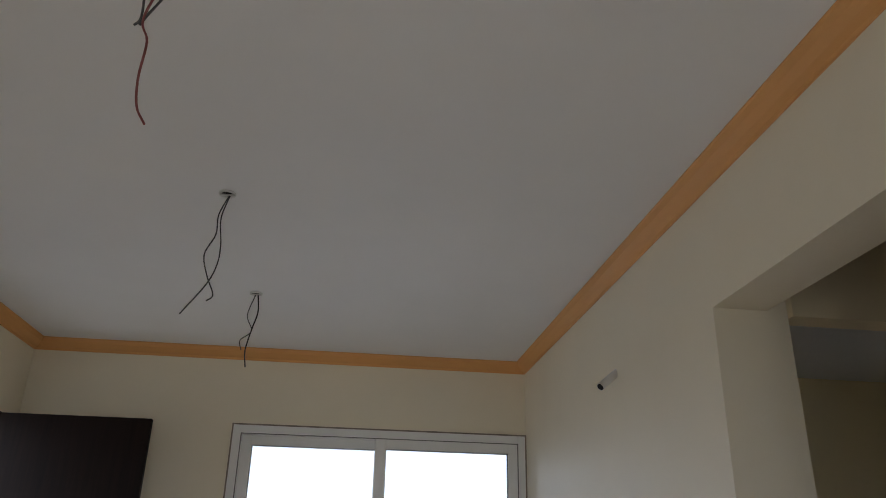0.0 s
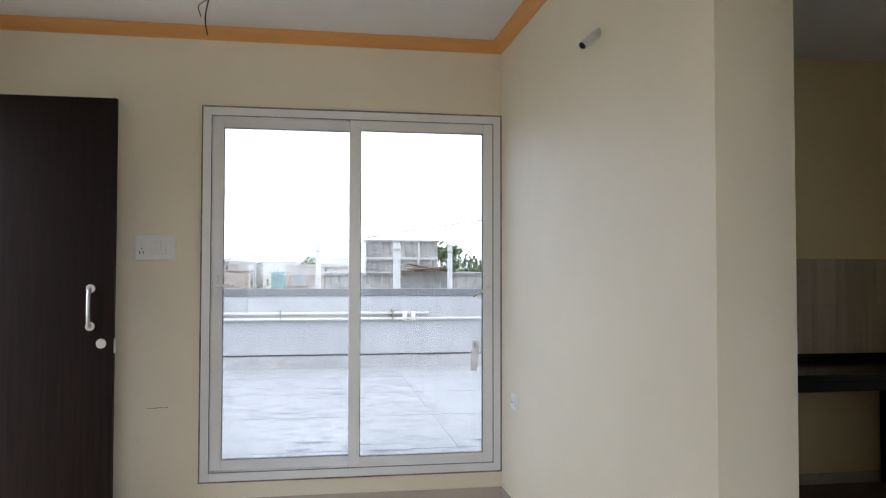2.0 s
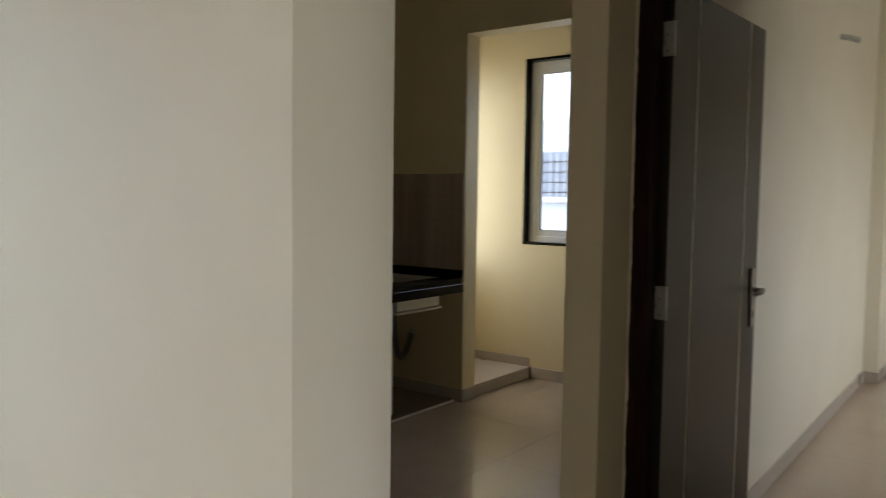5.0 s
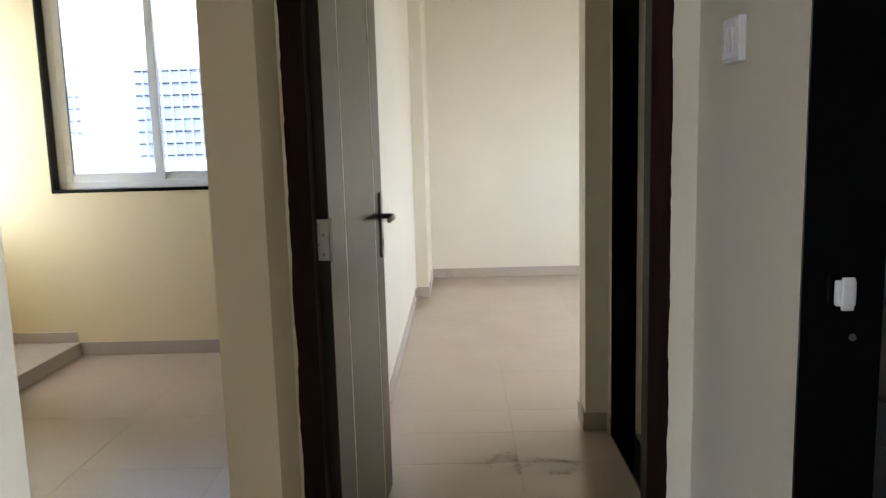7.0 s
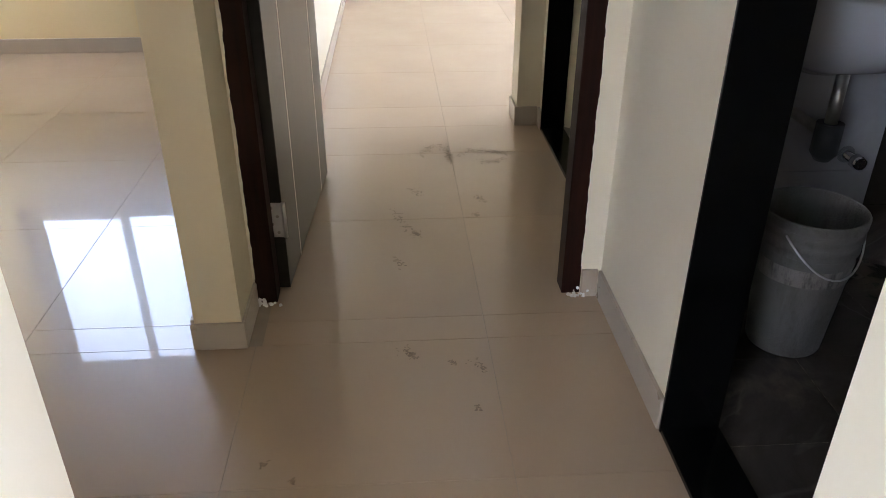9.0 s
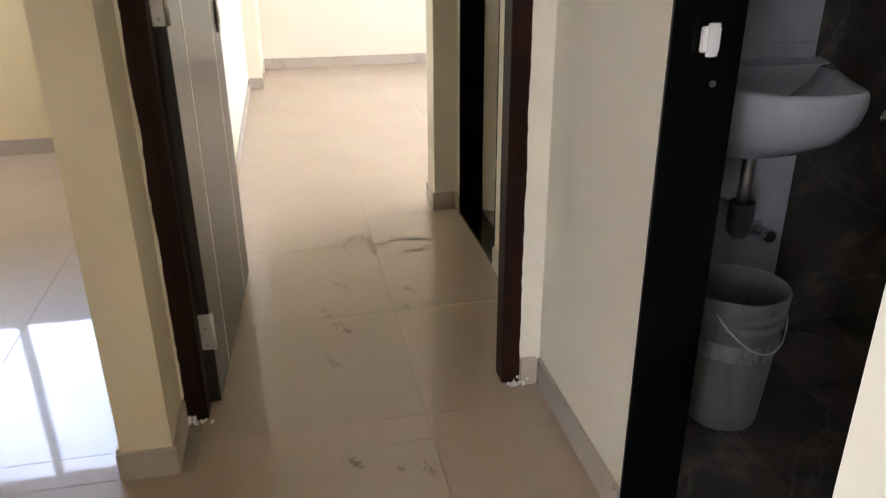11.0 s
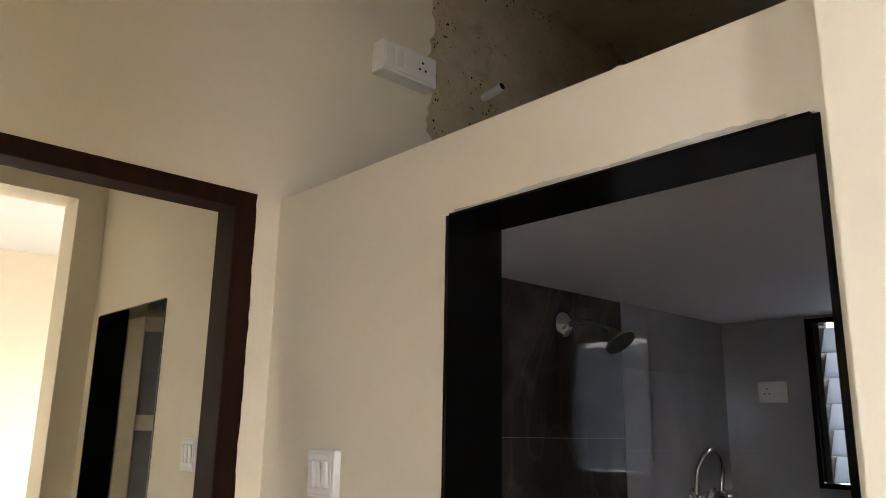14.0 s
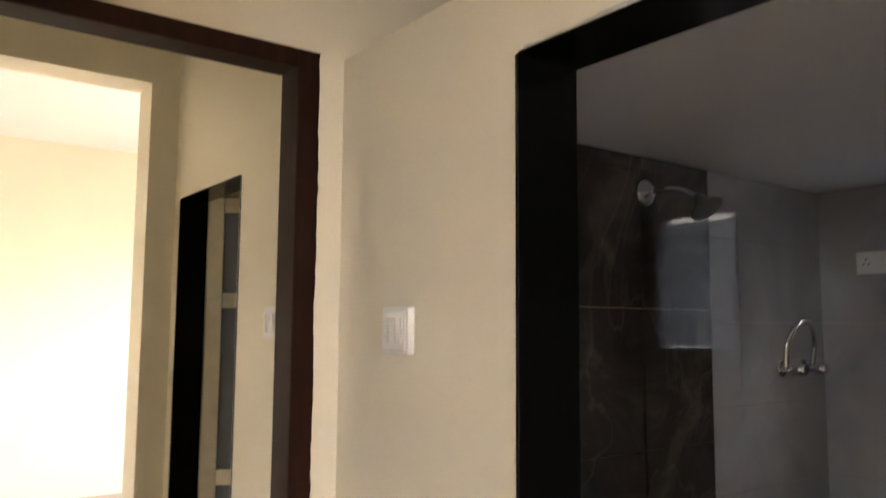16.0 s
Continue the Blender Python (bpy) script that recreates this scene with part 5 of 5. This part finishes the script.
roof_block("pale_house", -0.86, 0.1, 26, 32, 1.64, BEIGE_OLD, "stained beige plaster house")
low = bpy.data.objects["old_low_wall"]
part("coping", boxed(-1.03, 4.25, 13.90, 14.30, 1.4265, 1.45), CITY, low, "pale worn coping")
tank = bpy.data.objects["water_tank_house"]
part("band", boxed(0.11, 2.10, 15.93, 15.999, 1.79, 1.85), CITY, tank, "pale worn plaster band")
part("pipe", tube(bmesh.new(), [(1.56, 15.95, 1.0), (1.56, 15.95, 2.25)], 0.03, 8), VENT_PVC, tank)
part("pipe", tube(bmesh.new(), [(1.90, 15.95, 1.0), (1.90, 15.95, 1.87), (1.74, 15.95, 1.89)], 0.022, 8), VENT_PVC, tank)
part("tank_wall", boxed(-0.02, 0.112, 15.95, 16.4, 1.0, 2.27), CITY, tank, "pale plastered end wall")
cable = thing("overhead_cable", (0, 12.0, 0), 0, "thin dark overhead cable crossing the sky", "cable")
part("cable", tube(bmesh.new(), [(-30 + k * 3.0, 0, 2.219 + 0.1636 * (-30 + k * 3.0) + 0.00002 * (-30 + k * 3.0) ** 2) for k in range(21)], 0.011, 5), GRILLE, cable)
ladder = thing("roof_ladder", (0.20, 15.93, 0), 0, "rusty iron ladder on the tank house", "ladder")
for x in (0.0, 0.28):
    part("rail", boxed(x, x + 0.03, -0.03, 0.0, 1.0, 2.42), GRILLE, ladder)
for k in range(6):
    part("rung", boxed(0.03, 0.28, -0.025, -0.005, 1.15 + k * 0.2, 1.175 + k * 0.2), GRILLE, ladder)
rnd = random.Random(12)
for k in range(9):
    wide = 0.62 - 0.05 * k
    s = thing("metal_sheet", (1.40 + rnd.uniform(-0.12, 0.16), 13.95 + rnd.uniform(-0.1, 0.1), 1.452 + 0.019 * k), rnd.uniform(-8, 8), "rusty corrugated sheet lying on a wall", "sheet", "sheet pile")
    bm = bmesh.new()
    top = [[bm.verts.new((-wide + 2 * wide * i / 24, y, z + 0.008 * math.sin(i * 2.1) + 0.012 * k * (i / 24 - 0.5) * (1 if k % 2 else -1))) for i in range(25)] for y, z in ((-0.3, 0.0), (0.6, 0.0), (0.6, -0.006), (-0.3, -0.006))]
    for r0, r1 in zip(top, top[1:] + top[:1]):
        for i in range(24):
            bm.faces.new((r0[i], r0[i + 1], r1[i + 1], r1[i]))
    part("sheet", bm, RUST, s)

rnd = random.Random(21)
for k in range(46):
    y = rnd.uniform(60, 190)
    x = rnd.uniform(-0.36, 0.02) * y + rnd.uniform(-4, 4)
    w, h = rnd.uniform(2.5, 7.0), 0.6 + (y - 40) * rnd.uniform(0.004, 0.022)
    rows = [(x + 0.4 + i * 1.4, 0.7, 0.2 + h * 0.35, 0.6) for i in range(int(w / 1.5))]
    roof_block("far_building", x, x + w, y, y + 8, 1.1 + h, CITY, "hazy pale far apartment block", rows)


rnd = random.Random(33)
for k in range(26):
    y = rnd.uniform(30, 58)
    x = rnd.uniform(-0.33, -0.08) * y
    w = rnd.uniform(0.5, 1.8)
    roof_block("roof_hut", x, x + w, y, y + 2, 1.15 + rnd.uniform(0.0, 0.022) * y, rnd.choice((CITY, BEIGE_OLD, OLD_WALL)), "small hazy rooftop block in the far town")


def tree(place, height, spread, clumps, seed, label):
    rnd = random.Random(seed)
    t = thing("tree", place, 0, label, "tree", "roofline trees")
    bm = tube(bmesh.new(), [(0, 0, 0), (0.05, 0, height * 0.35), (-0.05, 0.05, height * 0.6)], [0.16, 0.12, 0.07], 8)
    tips = []
    for k in range(9):
        a, z = rnd.uniform(0, 6.28), height * rnd.uniform(0.62, 0.98)
        tip = (math.cos(a) * spread * rnd.uniform(0.3, 0.9), math.sin(a) * spread * rnd.uniform(0.3, 0.9), z)
        tube(bm, [(0, 0, height * 0.4), ((tip[0]) * 0.4, tip[1] * 0.4, height * 0.62), tip], [0.06, 0.04, 0.015], 6)
        tips.append(tip)
    part("trunk", bm, BARK, t)
    verts, faces = [], []
    for _ in range(clumps):
        c = Vector(rnd.choice(tips)) + Vector((rnd.gauss(0, 0.28), rnd.gauss(0, 0.28), rnd.gauss(0, 0.22))) * spread
        q = Euler((rnd.uniform(0, 3), rnd.uniform(0, 3), rnd.uniform(0, 3)))
        s = rnd.uniform(0.05, 0.11)
        i = len(verts)
        for p in ((-s, 0, 0), (0, s * 0.45, 0.01), (s, 0, 0), (0, -s * 0.45, 0.01)):
            v = Vector(p)
            v.rotate(q)
            verts.append(tuple(c + v))
        faces.append((i, i + 1, i + 2, i + 3))
    me = bpy.data.meshes.new("crown")
    me.from_pydata(verts, [], faces)
    me.materials.append(LEAFY)
    ob = new("crown", me)
    ob.parent = t
    return t


tree((4.3, 22, -3.0), 4.75, 1.0, 3400, 1, "green leafy tree behind the roofs")
tree((3.45, 22, -3.0), 5.35, 0.5, 1500, 2, "green leafy tree behind the roofs")
tree((-1.26, 27, -3.0), 5.15, 0.6, 900, 3, "green leafy tree behind the roofs")
tree((-3.6, 22, -3.0), 4.0, 1.0, 500, 4, "nearly bare tree behind the roofs")

# neighbouring house outside the kitchen window
nb = thing("neighbour_house", (0, 0, 0), 0, "white house wall with grilled windows across a narrow gap", "building")
part("wall", boxed(8.6, 9.0, -5.0, 3.0, -9.0, 2.5), NEIGHBOUR, nb)
for a, b, z0, z1 in ((-0.6, 0.66, 1.13, 2.3), (1.33, 1.75, 1.42, 2.05)):
    wd = part("window", boxed(8.57, 8.599, a, b, z0, z1), GRILLE, nb)
    part("sill", boxed(8.45, 8.5985, a - 0.06, b + 0.06, z0 - 0.07, z0 - 0.002), NEIGHBOUR, wd)
    for k in range(int((b - a) / 0.11)):
        part("bar", boxed(8.54, 8.555, a + 0.05 + k * 0.11, a + 0.062 + k * 0.11, z0, z1), PVC, wd)
    for k in range(int((z1 - z0) / 0.14)):
        part("bar", boxed(8.545, 8.56, a, b, z0 + 0.06 + k * 0.14, z0 + 0.072 + k * 0.14), DARK, wd)

# ---- laid pieces ----
lay_floor(WEST, 0.0, SOUTH, 0.0, 0.6, 0.05, -3.323, 0.0, floor, FLOOR)
lay_floor(0.0, EW, OPEN_S, OPEN_N, 0.6, 0.05, -3.323, 0.0, floor, FLOOR)
lay_floor(EW, 1.143, BATH_N, KN, 0.6, 0.05, -3.323, 0.0, floor, FLOOR)
lay_floor(1.143, KE, DIV_N, KN, 0.6, 0.05, -3.323, 0.0, floor, FLOOR)
lay_floor(1.143, PIER_X, ENS_N, BED_N, 0.6, 0.05, -3.323, 0.0, floor, FLOOR)
lay_floor(PIER_X, BED_E, BED_S, BED_N, 0.6, 0.05, -3.323, 0.0, floor, FLOOR)
lay_floor(0.11, BATH_E, BATH_S, BATH_N1, 0.3, 0.11, -3.79, 0.0, floor, MARBLE)
